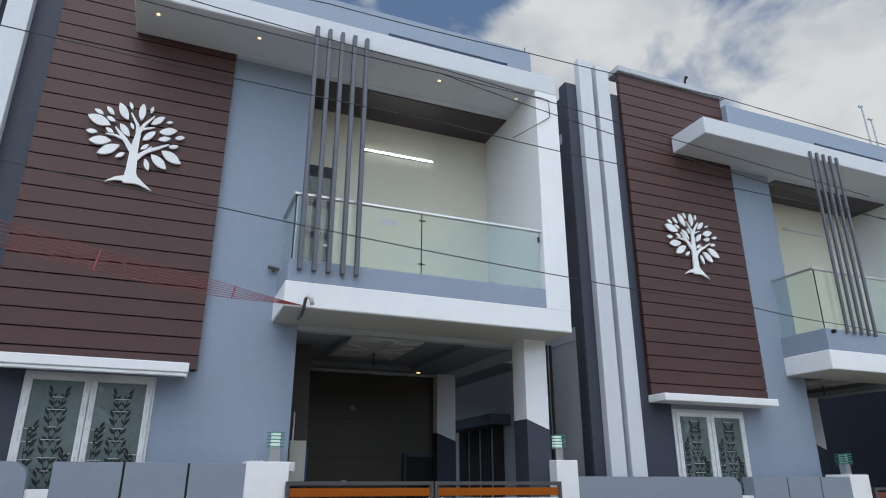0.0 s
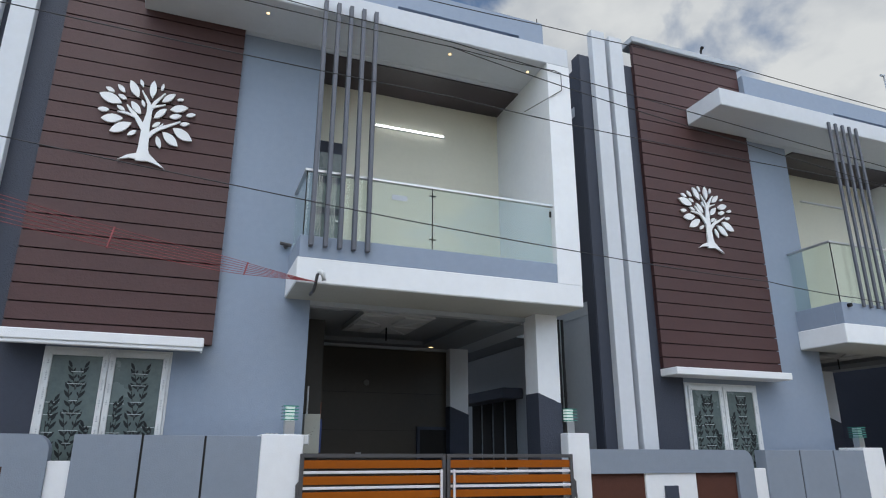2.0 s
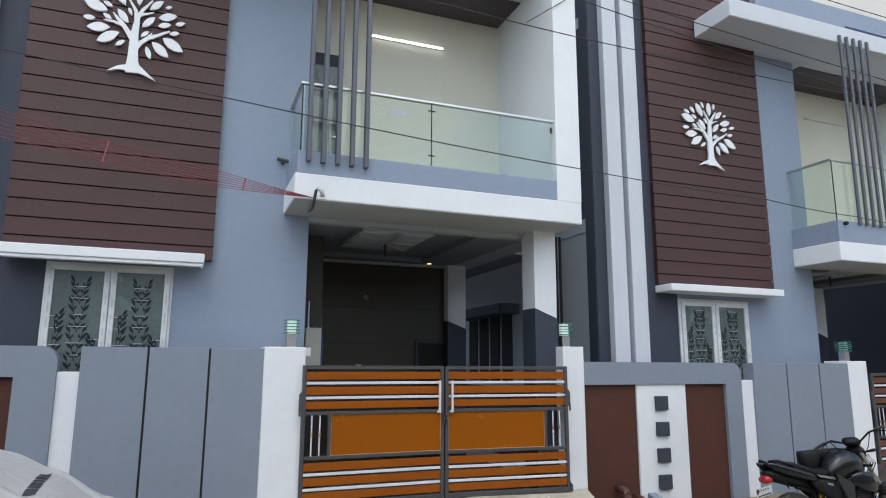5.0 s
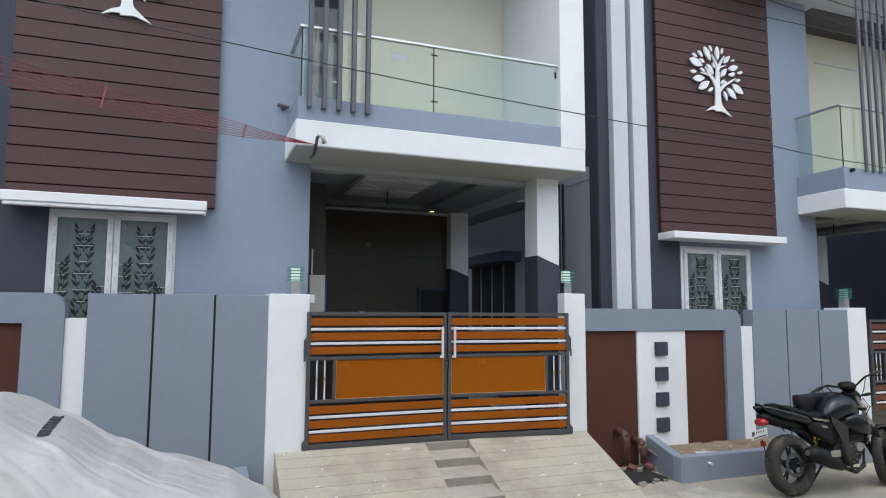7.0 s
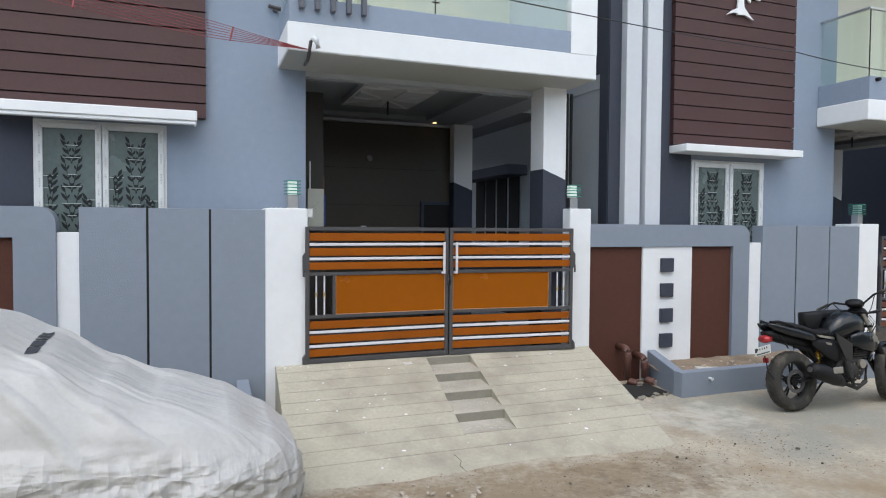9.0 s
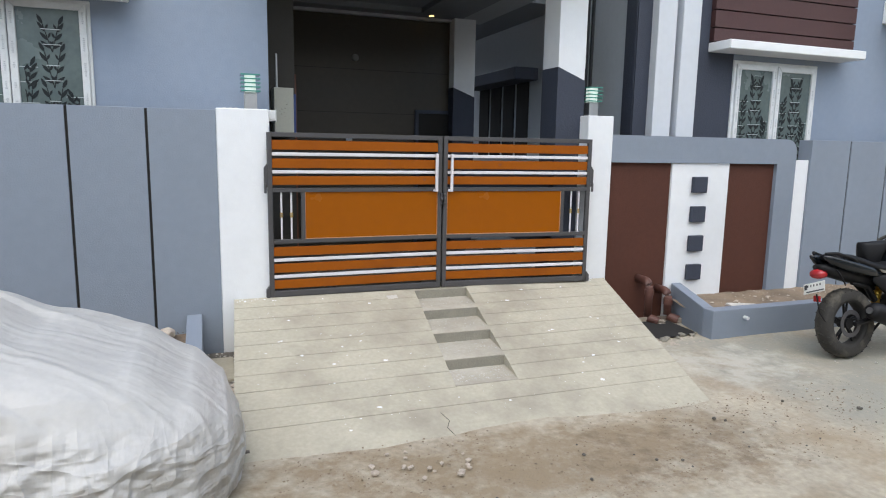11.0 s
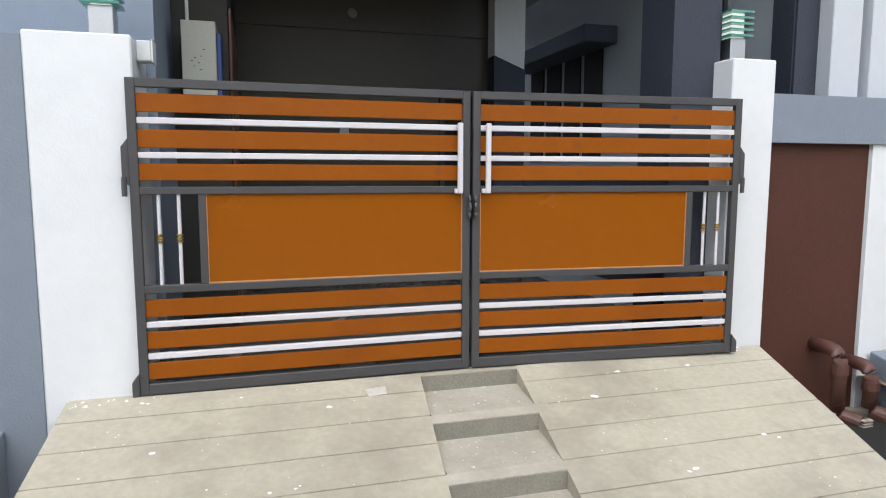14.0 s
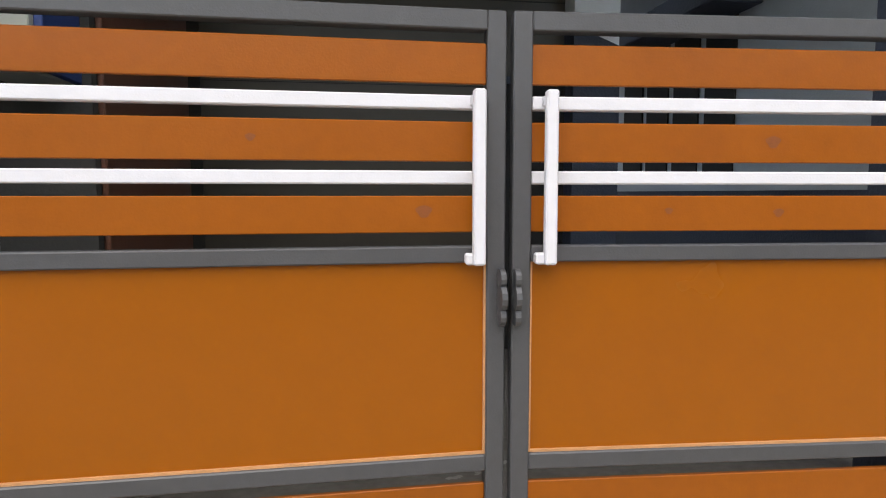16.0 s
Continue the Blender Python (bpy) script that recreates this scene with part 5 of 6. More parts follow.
# ---- cables ----
def cable(name, pts, r, material, label, sag=0.0, n=24):
    """A wire through the points, in straight spans with some sag in each."""
    out = []
    for a, c in zip(pts, pts[1:]):
        a, c = Vector(a), Vector(c)
        for i in range(n):
            k = i / n
            p = a.lerp(c, k)
            p.z -= sag * 4 * k * (1 - k)
            out.append(p)
    out.append(Vector(pts[-1]))
    bm = bmesh.new()
    tube(bm, out, r, 5)
    return tagged(part(name, bm, material), label, "cable", "overhead cables")


K1 = "thin black overhead cable crossing before the houses"
CABLES = (
    ((-6.0, -1.0, 5.02), (-0.97, -1.0, 4.56), (2.99, -1.0, 4.31), (6.0, -1.0, 4.22), (7.7, -1.0, 4.13), (13.4, -1.0, 3.85)),
    ((-6.0, -1.0, 6.05), (-3.24, -1.0, 6.12), (1.39, -1.0, 6.08), (4.06, -1.0, 6.02), (13.4, -1.0, 6.1)),
    ((-5.0, -1.0, 6.7), (-2.08, -1.0, 6.79), (1.39, -1.0, 6.78), (3.2, -0.405, 7.22)),
    ((-4.5, -1.0, 7.0), (-1.64, -1.0, 6.95), (1.39, -1.0, 6.85), (9.0, -1, 6.4)),
    ((-3.5, -1.0, 7.2), (-0.1, -1.0, 7.38), (2.69, -1.0, 7.44), (6.0, -1, 7.58), (13, -1, 7.5)),
    ((1.39, -1.0, 6.775), (4.1, -1.0, 6.45), (11, -1, 5.9)))
for pts in CABLES:
    cable("overhead_cable", pts, 0.0065, CABLE, K1, 0.02)
cable("service_drop", ((3.2, -0.405, 7.22), (3.3, -0.41, 7.2), (3.3, -0.41, 6.92), (2.68, -0.41, 6.45)), 0.006, CABLE, "thin black service cable on the balcony side wall", 0.0, 6)
A, B = Vector((-0.03, -0.49, 3.77)), Vector((-4.6, -3.25, 3.86))
b = base("red_wire_bundle", -1.5, -1.4, 3.8, "fan of thin red wires with spacer bars at the balcony edge", "wire bundle")
for k in range(7):
    off = (k - 3) / 3
    pts = []
    for i in range(29):
        q = i / 28
        p = A.lerp(B, q)
        sp = min(1.0, q * 5) * (0.06 + 0.075 * q)
        p.z += off * sp - 0.42 * q * (1 - q) * 1.15
        p.y += 0.03 * off * q
        pts.append(p)
    bm = bmesh.new()
    tube(bm, pts, 0.003, 4)
    part("red_wire", bm, REDC, b)
for q in (0.17, 0.42, 0.66):
    p = A.lerp(B, q)
    p.z -= 0.42 * q * (1 - q) * 1.15
    sp = min(1.0, q * 5) * (0.06 + 0.075 * q) * 1.1
    bm = bmesh.new()
    tube(bm, [(p.x - 0.015, p.y - 0.02, p.z - sp), (p.x + 0.015, p.y + 0.02, p.z + sp)], 0.008, 6)
    part("spacer_bar", bm, REDC, b, "dark red spacer bar")


# ---- covered car ----
def smooth_key(keys, x):
    for (xa, va), (xb, vb) in zip(keys, keys[1:]):
        if x <= xb:
            k = (x - xa) / (xb - xa)
            k = k * k * (3 - 2 * k) * 0.5 + k * 0.5
            return va + (vb - va) * k
    return keys[-1][1]


TOPS = ((0.0, 0.34), (0.05, 0.46), (0.22, 0.59), (0.5, 0.75), (0.95, 0.88), (1.25, 1.01), (1.62, 1.22), (2.0, 1.39), (2.5, 1.46), (3.1, 1.43), (3.6, 1.32), (3.78, 1.05), (3.86, 0.6))
WIDE = ((0.0, 0.40), (0.06, 0.54), (0.25, 0.72), (0.7, 0.86), (2.0, 0.91), (3.3, 0.89), (3.7, 0.78), (3.86, 0.6))
CX, CY = -0.42, -2.24


def cover_point(s, th):
    top, w = smooth_key(TOPS, s), smooth_key(WIDE, s)
    c, n = math.cos(th), math.sin(th)
    z0 = -0.05
    up = abs(n) ** 0.62
    lean = 1.0 - 0.10 * max(0.0, up * (top - z0) - 0.75)
    y = CY + w * math.copysign(abs(c) ** 0.42, c) * lean
    z = z0 + (top - z0) * up
    x = CX - s
    p = Vector((x, y, z))
    out = Vector((0.35 if s < 0.4 else 0.0, math.copysign(abs(c) ** 1.2, c), n)).normalized()
    a = noise.noise(Vector((x * 1.1 - z * 2.2, y * 1.6 + z * 1.2, z * 2.0)))
    f1 = (1 - abs(noise.noise(Vector((x * 2.1 + y * 0.9, y * 3.4, z * 4.6 + 3))))) ** 3
    f2 = (1 - abs(noise.noise(Vector((x * 5.5 + z * 3, y * 8.0, z * 8 + 9))))) ** 4
    f3 = (1 - abs(noise.noise(Vector((x * 2.5, y * 16 + x * 4.0, z * 3 + 1))))) ** 5
    side = min(1.0, 0.15 + s / 0.7) * min(1.0, 0.3 + max(0.0, abs(p.y - CY) - 0.1) * 1.6)
    low = max(0.0, 1 - z / (0.52 + 0.13 * s)) * side
    v1 = noise.voronoi(Vector((x * 2.3 + z * 2.6 + 0.5 * a, y * 2.4, z * 4.4 - x * 1.7)))[0]
    v2 = noise.voronoi(Vector((x * 5.0 - z * 4.5, y * 5.0 + 3, z * 8.5 + x * 2.6 + a)))[0]
    v3 = noise.voronoi(Vector((x * 12 + z * 6, y * 11, z * 15 - x * 5)))[0]
    crumple = 0.085 * low * (0.55 - min(0.55, v1[1] - v1[0])) + 0.040 * low * min(0.6, v2[1] - v2[0]) + 0.012 * low * min(0.5, v3[1] - v3[0])
    tuck = -0.10 * max(0.0, 1 - z / 0.28)
    mid = max(0.0, 1 - abs(z - 0.34) / 0.36) * side
    f4 = (1 - abs(noise.noise(Vector((x * 4.2 + z * 7.5, y * 2.0, z * 6.0 - x * 5.0 + 5))))) ** 6
    f5 = (1 - abs(noise.noise(Vector((x * 9.0 - z * 8.0, y * 7.0, z * 15.0 + x * 6.0))))) ** 5
    streak = max(0.0, noise.noise(Vector((x * 1.7 + 4, y * 19 + x * 5.5, 2.5))) - 0.12)
    patch = max(0.0, min(1.0, 0.5 + 2.2 * noise.noise(Vector((x * 0.9 + 3, y * 1.4, 8)))))
    p += out * (0.018 * a + 1.9 * crumple - 0.03 * low + (0.003 + 0.020 * low) * f1 + (0.001 + 0.006 * low) * f2 + 0.002 * (1 - low) * f3 + 0.045 * (1 - low) * streak * patch + 0.006 * mid * f4 + tuck * 0.9)
    p.z = max(p.z, ROAD_Z + 0.004)
    return p


def car():
    b = base("covered_car", CX - 1.9, CY, ROAD_Z, "small hatchback under a wrinkled silver-grey fabric cover", "car")
    bm = bmesh.new()
    NS, NT = 400, 260
    rows = []
    for i in range(NS + 1):
        s = 3.86 * (i / NS) ** 1.15
        rows.append([bm.verts.new(cover_point(s, math.pi * j / NT)) for j in range(NT + 1)])
    for a, c in zip(rows, rows[1:]):
        for j in range(NT):
            bm.faces.new((a[j], a[j + 1], c[j + 1], c[j]))
    # nose closing, drawn in towards the middle
    prev = rows[0]
    for k in range(1, 9):
        q = 1 - k / 8
        ring = []
        for j in range(NT + 1):
            p = rows[0][j].co
            bulge = 0.055 * (1 - q * q)
            y = CY + (p.y - CY) * q
            z = -0.05 + (p.z + 0.05) * (0.25 + 0.75 * q) if p.z > 0.0 else p.z
            f = 0.015 * (1 - abs(noise.noise(Vector((y * 4, z * 5, k * 0.3))))) ** 3
            ring.append(bm.verts.new((p.x + bulge + f, y, z)))
        for j in range(NT):
            bm.faces.new((prev[j], prev[j + 1], ring[j + 1], ring[j]))
        prev = ring
    part("cover", bm, COVER, b, "wrinkled silver fabric cover", smooth=True)
    bm = bmesh.new()
    for xw in (-0.85, -3.3):
        lathe(bm, [(0.001, -0.08), (0.28, -0.08), (0.29, 0.0), (0.28, 0.08), (0.001, 0.08)], (CX + xw + 0.1, CY, 0.21), "y", 20)
    part("wheels_hidden", bm, RUBBER, b)
    # printed word, drawn as plain slanted bars
    glyphs = ((0.00, 0.085, 0), (0.10, 0.20, 0), (0.215, 0.245, 0), (0.262, 0.325, 0), (0.34, 0.40, 0))
    for g0, g1, short in glyphs:
        bm = bmesh.new()
        nn = 6
        gr = []
        for i in range(nn + 1):
            row = []
            for j in range(5):
                ii = 0.7 + 0.3 * i / nn if short else i / nn
                yy = -2.68 + 1.32 * (g0 + (g1 - g0) * j / 4) - 0.05 * ii
                ss = 1.60 + 0.06 * ii
                top, w = smooth_key(TOPS, ss), smooth_key(WIDE, ss)
                th = math.pi * 0.5
                lo, hi = 0.3, math.pi
                for _ in range(22):
                    th = (lo + hi) / 2
                    if cover_point(ss, th).y > yy:
                        lo = th
                    else:
                        hi = th
                p = cover_point(ss, th)
                row.append(bm.verts.new(p + Vector((0.003, -0.001, 0.004))))
            gr.append(row)
        for a, c in zip(gr, gr[1:]):
            for j in range(4):
                bm.faces.new((a[j], a[j + 1], c[j + 1], c[j]))
        part("printed_bar", bm, INK, b, "dark printed lettering bar")


car()


# ---- motorcycle ----
def motorcycle(m):
    b = new("motorcycle")
    tagged(b, "dusty black street motorcycle parked beside the planter", "motorcycle")

    def wheel(x, z, r, w, turn=0.0, px=0.0):
        wh = new("wheel")
        wh.parent = b
        bm = bmesh.new()
        ri = r - 0.10
        lathe(bm, [(ri, -w * 0.40), (r - 0.035, -w * 0.5), (r - 0.008, -w * 0.34), (r, 0), (r - 0.008, w * 0.34), (r - 0.035, w * 0.5), (ri, w * 0.40), (ri, -w * 0.40)], (0, 0, 0), "y", 40)
        for k in range(26):
            a = 2 * math.pi * k / 26
            for sy in (-1, 1):
                c, s = math.cos(a), math.sin(a)
                c2, s2 = math.cos(a + 0.12), math.sin(a + 0.12)
                q = [Vector((c * (r + 0.002), 0.006 * sy, s * (r + 0.002))), Vector((c2 * (r - 0.022), sy * w * 0.46, s2 * (r - 0.022)))]
                tube(bm, q, 0.006, 4)
        ty = part("tyre", bm, RUBBER, wh, "worn dusty tyre", smooth=True)
        bm = bmesh.new()
        lathe(bm, [(ri + 0.004, -w * 0.38), (ri - 0.02, -w * 0.36), (ri - 0.028, -w * 0.2), (ri - 0.028, w * 0.2), (ri - 0.02, w * 0.36), (ri + 0.004, w * 0.38)], (0, 0, 0), "y", 40)
        rm = part("rim", bm, ENGINE, wh, "dark alloy rim", smooth=True)
        bm = bmesh.new()
        tube(bm, [(0, -0.05, 0), (0, 0.05, 0)], 0.05, 16)
        for k in range(5):
            a = 2 * math.pi * k / 5 + 0.3
            for o in (-0.13, 0.13):
                tube(bm, [(0.04 * math.cos(a), 0, 0.04 * math.sin(a)), ((ri - 0.025) * math.cos(a + o), 0, (ri - 0.025) * math.sin(a + o))], [0.014, 0.010], 6)
        sp = part("spokes", bm, BLACKP, wh, "black cast spokes")
        bm = bmesh.new()
        lathe(bm, [(0.09, -0.062), (0.13, -0.062), (0.13, -0.057), (0.09, -0.057), (0.09, -0.062)], (0, 0, 0), "y", 28)
        part("brake_disc", bm, GREY_M, wh, "steel brake disc")
        wh.matrix_basis = pose(x, 0, z, 0, 0, turn)
        return wh

    def blob(name, stations, material, label="", n=20, pw=0.8):
        """A body along x: stations of x, centre height, half width, half height."""
        bm = bmesh.new()
        rings = []
        for x, zc, w, hh, yc in stations:
            rings.append([bm.verts.new((x, yc + w * math.copysign(abs(math.cos(t)) ** pw, math.cos(t)), zc + hh * math.copysign(abs(math.sin(t)) ** pw, math.sin(t)))) for t in [2 * math.pi * k / n for k in range(n)]])
        for s, e in zip(rings, rings[1:]):
            for k in range(n):
                bm.faces.new((s[k], s[(k + 1) % n], e[(k + 1) % n], e[k]))
        bm.faces.new(rings[0])
        bm.faces.new(list(reversed(rings[-1])))
        return part(name, bm, material, b, label, smooth=True)

    R = 0.325
    wheel(0.0, R, R, 0.15)
    wheel(1.48, R - 0.01, R - 0.01, 0.11, 26)
    blob("fuel_tank", [(0.50, 0.80, 0.07, 0.05, 0), (0.54, 0.83, 0.12, 0.10, 0), (0.64, 0.88, 0.17, 0.15, 0), (0.78, 0.91, 0.185, 0.165, 0), (0.92, 0.90, 0.17, 0.15, 0), (1.02, 0.88, 0.12, 0.11, 0), (1.06, 0.87, 0.06, 0.06, 0)], GLOSSB, "gloss black fuel tank")
    for sy in (-1, 1):
        blob("tank_shroud", [(0.72, 0.74, 0.012, 0.05, sy * 0.17), (0.85, 0.73, 0.03, 0.10, sy * 0.19), (1.02, 0.70, 0.03, 0.11, sy * 0.18), (1.14, 0.66, 0.012, 0.05, sy * 0.15)], GLOSSB, "black tank shroud")
        blob("side_cover", [(0.20, 0.74, 0.012, 0.03, sy * 0.12), (0.34, 0.68, 0.025, 0.09, sy * 0.13), (0.50, 0.62, 0.03, 0.13, sy * 0.14), (0.60, 0.60, 0.012, 0.08, sy * 0.12)], BLACKP, "black side cover")
        blob("tail_panel", [(-0.46, 0.96, 0.010, 0.012, sy * 0.07), (-0.36, 0.93, 0.03, 0.045, sy * 0.085), (-0.1, 0.87, 0.04, 0.055, sy * 0.11), (0.18, 0.80, 0.03, 0.045, sy * 0.13), (0.32, 0.76, 0.01, 0.015, sy * 0.12)], GLOSSB, "black tail panel")
        bm = bmesh.new()
        tube(bm, [(-0.42, sy * 0.06, 0.985), (-0.33, sy * 0.12, 0.99), (-0.1, sy * 0.14, 0.94), (0.03, sy * 0.12, 0.88)], 0.014, 8)
        part("grab_rail", bm, BLACKP, b, "black grab rail", smooth=True)
    blob("seat", [(-0.32, 0.945, 0.06, 0.02, 0), (-0.25, 0.945, 0.10, 0.035, 0), (0.0, 0.925, 0.13, 0.045, 0), (0.14, 0.88, 0.14, 0.05, 0), (0.3, 0.83, 0.14, 0.045, 0), (0.48, 0.83, 0.11, 0.045, 0), (0.56, 0.86, 0.06, 0.03, 0)], BLACKP, "matt black seat")
    blob("tail_unit", [(-0.44, 0.86, 0.06, 0.03, 0), (-0.30, 0.83, 0.08, 0.06, 0), (0.0, 0.78, 0.09, 0.07, 0), (0.25, 0.72, 0.09, 0.07, 0)], BLACKP, "black rear mudguard body")
    blob("tail_lamp", [(-0.50, 0.80, 0.055, 0.03, 0), (-0.46, 0.80, 0.07, 0.045, 0), (-0.40, 0.80, 0.07, 0.04, 0)], REDL, "red tail lamp")
    boxm = bmesh.new()
    bx(boxm, -0.47, -0.035, 0.545, -0.45, 0.035, 0.60)
    part("reflector", boxm, REDL, b, "red reflector", 0.004)
    bm = bmesh.new()
    bx(bm, -0.51, -0.11, 0.63, -0.503, 0.11, 0.725)
    plate = part("number_plate", bm, PLATE, b, "white number plate tilted back", 0.002)
    bm = bmesh.new()
    for k in range(5):
        bx(bm, -0.5125, -0.07 + 0.032 * k, 0.688, -0.5105, -0.058 + 0.032 * k, 0.708)
    bx(bm, -0.5125, -0.10, 0.640, -0.5105, 0.08, 0.652)
    bx(bm, -0.5125, 0.07, 0.67, -0.5105, 0.10, 0.715)
    marks = part("plate_marks", bm, INK, plate, "dark unreadable marks")
    for ob in (plate, marks):
        for v in ob.data.vertices:
            v.co.z -= 0.28 * v.co.y
    bm = bmesh.new()
    tube(bm, [(-0.50, -0.02, 0.62), (-0.47, -0.03, 0.45), (-0.40, -0.05, 0.36), (-0.33, -0.06, 0.36)], 0.008, 6)
    tube(bm, [(-0.30, -0.1, 0.84), (-0.34, -0.16, 0.8), (-0.28, -0.17, 0.72), (-0.22, -0.14, 0.7)], 0.008, 6)
    part("wire_guard", bm, BLACKP, b, "thin bent wire guard")
    blob("engine", [(0.52, 0.42, 0.10, 0.10, 0), (0.60, 0.42, 0.15, 0.16, 0), (0.82, 0.40, 0.16, 0.16, 0), (0.95, 0.42, 0.12, 0.13, 0), (1.0, 0.44, 0.06, 0.08, 0)], ENGINE, "dark metal engine block")
    bm = bmesh.new()
    for k in range(7):
        bx(bm, 0.78 + 0.012 * k, -0.13, 0.52 + 0.026 * k, 1.0 + 0.012 * k, 0.13, 0.535 + 0.026 * k)
    part("cylinder_fins", bm, ENGINE, b, "finned cylinder")
    bm = bmesh.new()
    lathe(bm, [(0.001, -0.19), (0.085, -0.185), (0.1, -0.165), (0.1, -0.12)], (0.70, 0, 0.40), "y", 20)
    part("clutch_cover", bm, ENGINE, b, "round clutch cover", smooth=True)
    bm = bmesh.new()
    tube(bm, [(0.06, -0.20, 0.46), (0.11, -0.20, 0.45), (0.24, -0.20, 0.41), (0.42, -0.19, 0.335), (0.54, -0.18, 0.27)], [0.055, 0.082, 0.090, 0.080, 0.04], 18)
    part("muffler", bm, BLACKP, b, "stubby black muffler", smooth=True)
    bm = bmesh.new()
    tube(bm, [(0.05, -0.20, 0.463), (0.07, -0.20, 0.457)], 0.03, 14)
    part("muffler_tip", bm, STEEL, b)
    bm = bmesh.new()
    tube(bm, [(0.56, -0.18, 0.27), (0.75, -0.17, 0.20), (0.98, -0.10, 0.25), (1.07, -0.05, 0.42), (1.0, -0.03, 0.55)], 0.022, 10)
    part("exhaust_pipe", bm, ENGINE, b, smooth=True)
    bm = bmesh.new()
    bx(bm, 0.30, -0.282, 0.40, 0.44, -0.270, 0.47)
    part("heat_shield", bm, FORK, b, "pale heat shield", 0.01)
    bm = bmesh.new()
    for sy in (-1, 1):
        tube(bm, [(0.0, sy * 0.10, R), (0.28, sy * 0.10, 0.37), (0.55, sy * 0.08, 0.40)], [0.022, 0.028, 0.03], 8)
    part("swingarm", bm, BLACKP, b, "black swing arm")
    bm = bmesh.new()
    for sy in (-1, 1):
        tube(bm, [(0.2, sy * 0.09, 0.74), (0.55, sy * 0.10, 0.70), (0.95, sy * 0.06, 0.92)], 0.018, 8)
        tube(bm, [(0.55, sy * 0.10, 0.70), (0.52, sy * 0.10, 0.35)], 0.02, 8)
        tube(bm, [(0.98, sy * 0.05, 0.88), (1.04, sy * 0.06, 0.5), (0.9, sy * 0.08, 0.28)], 0.018, 8)
    part("frame_tubes", bm, BLACKP, b, "black frame tubes")
    bm = bmesh.new()
    tube(bm, [(0.36, 0, 0.42), (0.46, 0, 0.68)], 0.03, 10)
    for k in range(6):
        lathe(bm, [(0.03, -0.008), (0.045, 0), (0.03, 0.008)], (0.37 + 0.014 * k, 0, 0.46 + 0.035 * k), "z", 12)
    part("shock_absorber", bm, GOLD, b, "dull gold shock absorber")
    for sy in (-1, 1):
        bm = bmesh.new()
        tube(bm, [(1.02, sy * 0.10, 1.03), (1.22, sy * 0.10, 0.66)], 0.024, 12)
        part("fork_tube", bm, FORK, b, "pale metal fork tube")
        bm = bmesh.new()
        tube(bm, [(1.21, sy * 0.10, 0.67), (1.42, sy * 0.085, R - 0.02)], [0.032, 0.036], 12)
        part("fork_leg", bm, BLACKP, b, "black fork leg")
    bm = bmesh.new()
    bx(bm, 0.98, -0.13, 1.02, 1.06, 0.13, 1.05)
    bx(bm, 1.04, -0.13, 0.86, 1.13, 0.13, 0.89)
    part("fork_clamp", bm, BLACKP, b, "", 0.006)
    # front mudguard
    bm = bmesh.new()
    ring0 = []
    for k in range(14):
        a = radians(30 + 9.5 * k)
        for yy, rr in ((-0.075, R + 0.005), (-0.05, R + 0.03), (0.05, R + 0.03), (0.075, R + 0.005)):
            ring0.append(bm.verts.new((1.42 + rr * math.cos(a), yy, R + rr * math.sin(a))))
    for k in range(13):
        for j in range(3):
            bm.faces.new((ring0[k * 4 + j], ring0[k * 4 + j + 1], ring0[k * 4 + j + 5], ring0[k * 4 + j + 4]))
    part("mudguard", bm, GLOSSB, b, "black front mudguard", smooth=True)
    # rear hugger
    bm = bmesh.new()
    tube(bm, [(0.35, -0.02, 0.52), (0.22, -0.04, 0.66), (0.02, -0.05, 0.70)], [0.03, 0.03, 0.015], 8)
    part("chain_guard", bm, BLACKP, b)
    fixed = set(b.children)
    # headlamp, meter, handlebar
    blob("headlamp", [(1.06, 0.95, 0.09, 0.08, 0), (1.16, 0.95, 0.11, 0.10, 0), (1.22, 0.94, 0.09, 0.08, 0)], BLACKP, "black headlamp shell")
    blob("meter", [(0.96, 1.08, 0.05, 0.02, 0), (1.0, 1.10, 0.09, 0.045, 0), (1.10, 1.08, 0.09, 0.05, 0), (1.14, 1.06, 0.05, 0.02, 0)], BLACKP, "black instrument cluster")
    bm = bmesh.new()
    tube(bm, [(0.92, -0.33, 1.19), (0.98, -0.20, 1.17), (1.02, -0.08, 1.08), (1.02, 0.08, 1.08), (0.98, 0.20, 1.17), (0.92, 0.33, 1.19)], 0.012, 10)
    part("handlebar", bm, BLACKP, b, "black handlebar", smooth=True)
    for sy in (-1, 1):
        bm = bmesh.new()
        tube(bm, [(0.90, sy * 0.37, 1.195), (0.945, sy * 0.26, 1.185)], 0.018, 12)
        part("grip", bm, RUBBER, b, "rubber grip")
        bm = bmesh.new()
        tube(bm, [(0.97, sy * 0.23, 1.175), (1.01, sy * 0.25, 1.17), (0.97, sy * 0.37, 1.15)], 0.007, 6)
        part("lever", bm, BLACKP, b)
        bm = bmesh.new()
        tube(bm, [(0.98, sy * 0.21, 1.17), (1.14, sy * 0.15, 1.02), (1.12, sy * 0.08, 0.9)], 0.005, 6)
        part("brake_hose", bm, BLACKP, b)
        bm = bmesh.new()
        tube(bm, [(1.10, sy * 0.10, 0.97), (1.12, sy * 0.19, 0.97), (1.13, sy * 0.24, 0.97)], [0.008, 0.02, 0.008], 8)
        part("indicator", bm, BLACKP, b, "small dark indicator")
    turn = pose(1.04, 0, 0.05, 0, 0, 32) @ pose(-1.04, 0, 0)
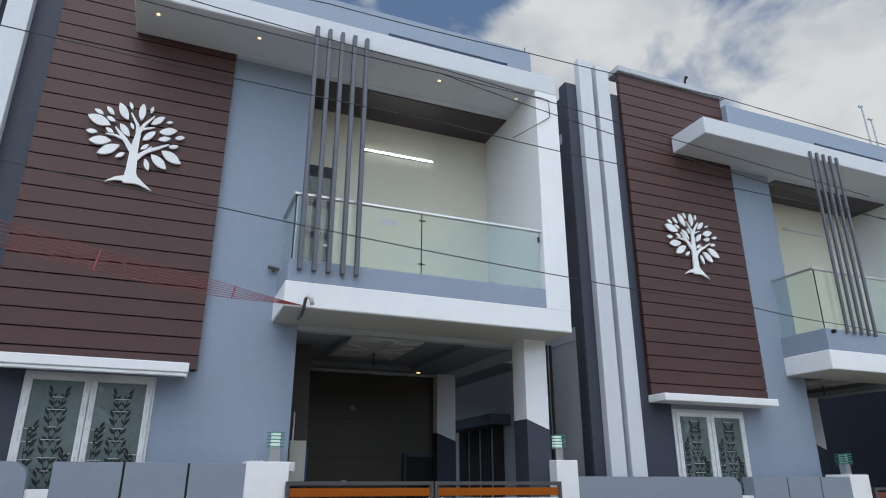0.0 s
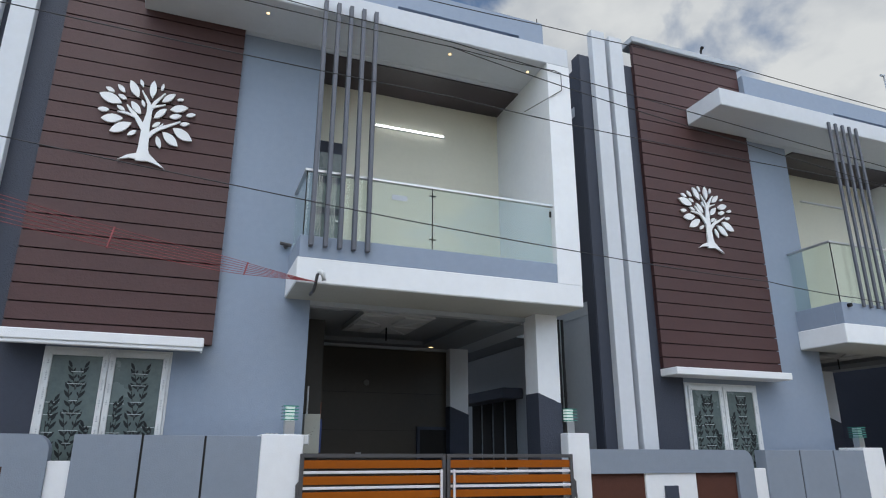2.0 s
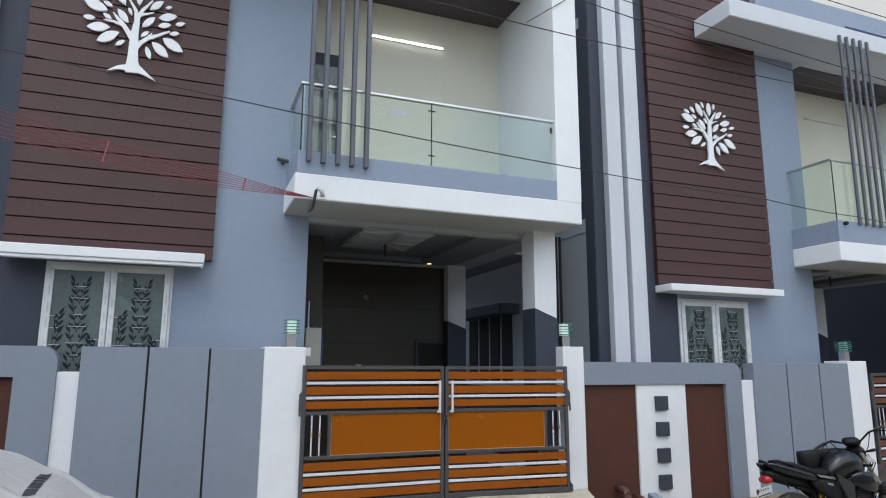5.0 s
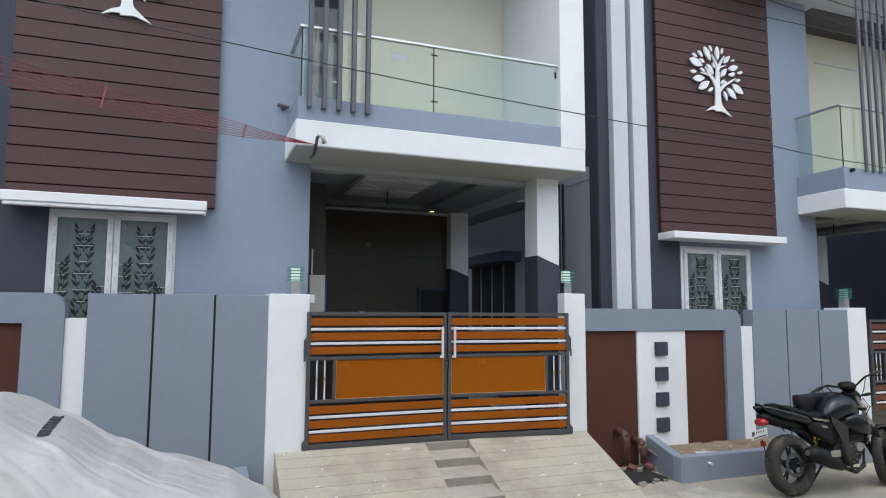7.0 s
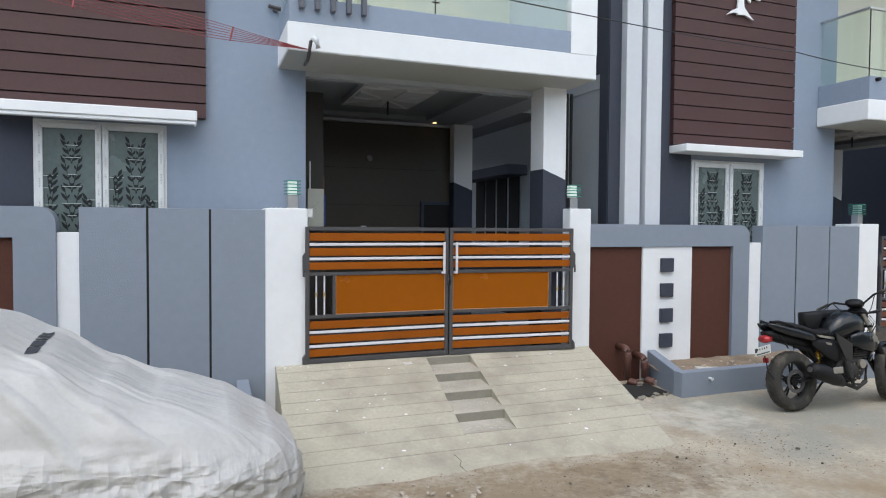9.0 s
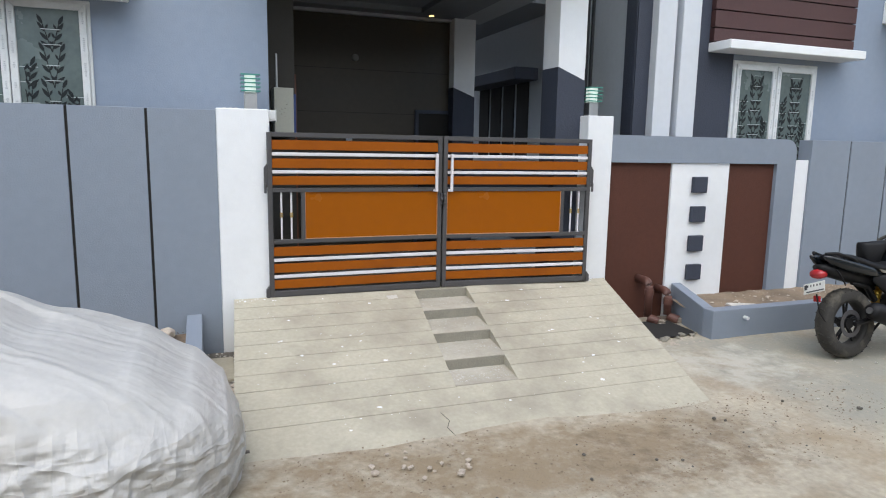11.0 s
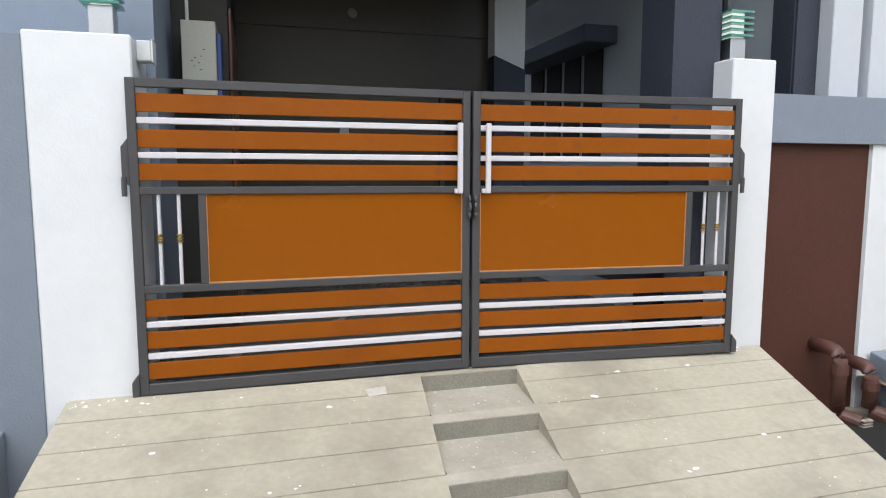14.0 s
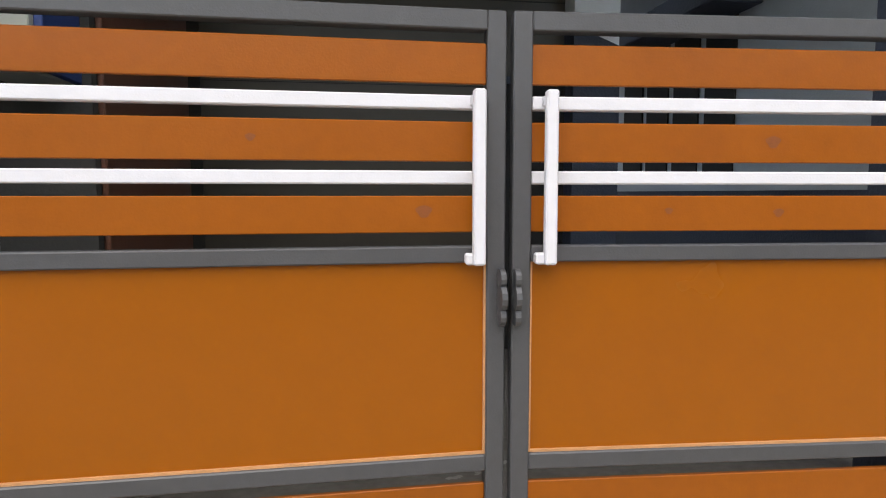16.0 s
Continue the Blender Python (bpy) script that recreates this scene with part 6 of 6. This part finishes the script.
    for ob in b.children:
        if ob not in fixed:
            for v in ob.data.vertices:
                v.co.z += 0.2 * max(0.0, -v.co.y - 0.1) - 0.65 * max(0.0, v.co.y - 0.1)
            ob.data.transform(turn)
    blob("tool_bag", [(0.32, 1.02, 0.03, 0.04, 0.10), (0.35, 0.96, 0.07, 0.11, 0.10), (0.48, 0.96, 0.08, 0.11, 0.10), (0.56, 1.03, 0.08, 0.045, 0.10), (0.86, 1.05, 0.06, 0.03, 0.10), (1.0, 1.05, 0.03, 0.02, 0.10)], BLACKP, "black bag hanging by the tank", 16, 0.4)
    bm = bmesh.new()
    poly(bm, [(0.48, 0.83), (0.72, 0.70), (0.69, 0.50), (0.60, 0.53), (0.50, 0.74)], -0.195, -0.18)
    part("knee_panel", bm, ENGINE, b, "dull dark panel under the tank", 0.004)
    bm = bmesh.new()
    poly(bm, [(0.24, 0.825), (0.49, 0.785), (0.50, 0.755), (0.28, 0.795)], -0.158, -0.148)
    poly(bm, [(0.36, 0.735), (0.44, 0.72), (0.44, 0.695), (0.37, 0.71)], -0.165, -0.155)
    part("trim_strip", bm, FORK, b, "pale metal trim strip")
    bm = bmesh.new()
    tube(bm, [(0.60, -0.20, 0.52), (0.62, -0.215, 0.34), (0.66, -0.21, 0.24)], [0.035, 0.03, 0.02], 10)
    tube(bm, [(0.58, -0.20, 0.26), (0.76, -0.22, 0.25), (0.80, -0.22, 0.29)], 0.012, 8)
    part("foot_bracket", bm, ENGINE, b, "dusty foot bracket and pedal")
    bm = bmesh.new()
    lathe(bm, [(0.001, -0.012), (0.035, -0.012), (0.035, 0.0), (0.001, 0.0)], (1.03, -0.215, 0.74), "y", 18)
    part("round_badge", bm, FORK, b, "small round pale badge, no lettering")
    bm = bmesh.new()
    for k in range(9):
        a = 2 * math.pi * k / 9
        tube(bm, [(0.70 + 0.085 * math.cos(a), -0.19, 0.40 + 0.085 * math.sin(a)), (0.70 + 0.085 * math.cos(a), -0.20, 0.40 + 0.085 * math.sin(a))], 0.008, 6)
    tube(bm, [(0.84, -0.17, 0.47), (0.84, -0.20, 0.47)], 0.05, 16)
    part("cover_bolts", bm, FORK, b, "cover bolts")
    bm = bmesh.new()
    for o in (0.0, 0.03, 0.06):
        tube(bm, [(1.08, -0.14 + o, 1.00), (1.14, -0.17 + o, 0.90), (1.10, -0.12 + o, 0.78), (1.02, -0.08 + o, 0.72)], 0.006, 6)
    part("front_cables", bm, BLACKP, b, "black cables at the steering head")
    bm = bmesh.new()
    tube(bm, [(0.55, -0.16, 0.30), (0.55, -0.25, 0.30)], 0.014, 8)
    part("foot_peg", bm, BLACKP, b)
    bm = bmesh.new()
    tube(bm, [(0.62, 0.12, 0.28), (0.50, 0.26, 0.0)], 0.012, 8)
    part("side_stand", bm, BLACKP, b)
    for ob in [o for c in b.children for o in (c, *c.children)]:
        if ob.type == "MESH" and ob.parent.name.split(".")[0] != "wheel":
            for v in ob.data.vertices:
                if v.co.x < 0.0:
                    v.co.x *= 0.76
                v.co.x += 0.05 * max(0.0, min(1.0, v.co.x / 1.4))
    b.matrix_basis = m
    return b


motorcycle(pose(5.23, -1.76, ROAD_Z, 0, 0, 0) @ pose(0, 0, 0, -7, 0, 0) @ Matrix.Scale(1.03, 4))
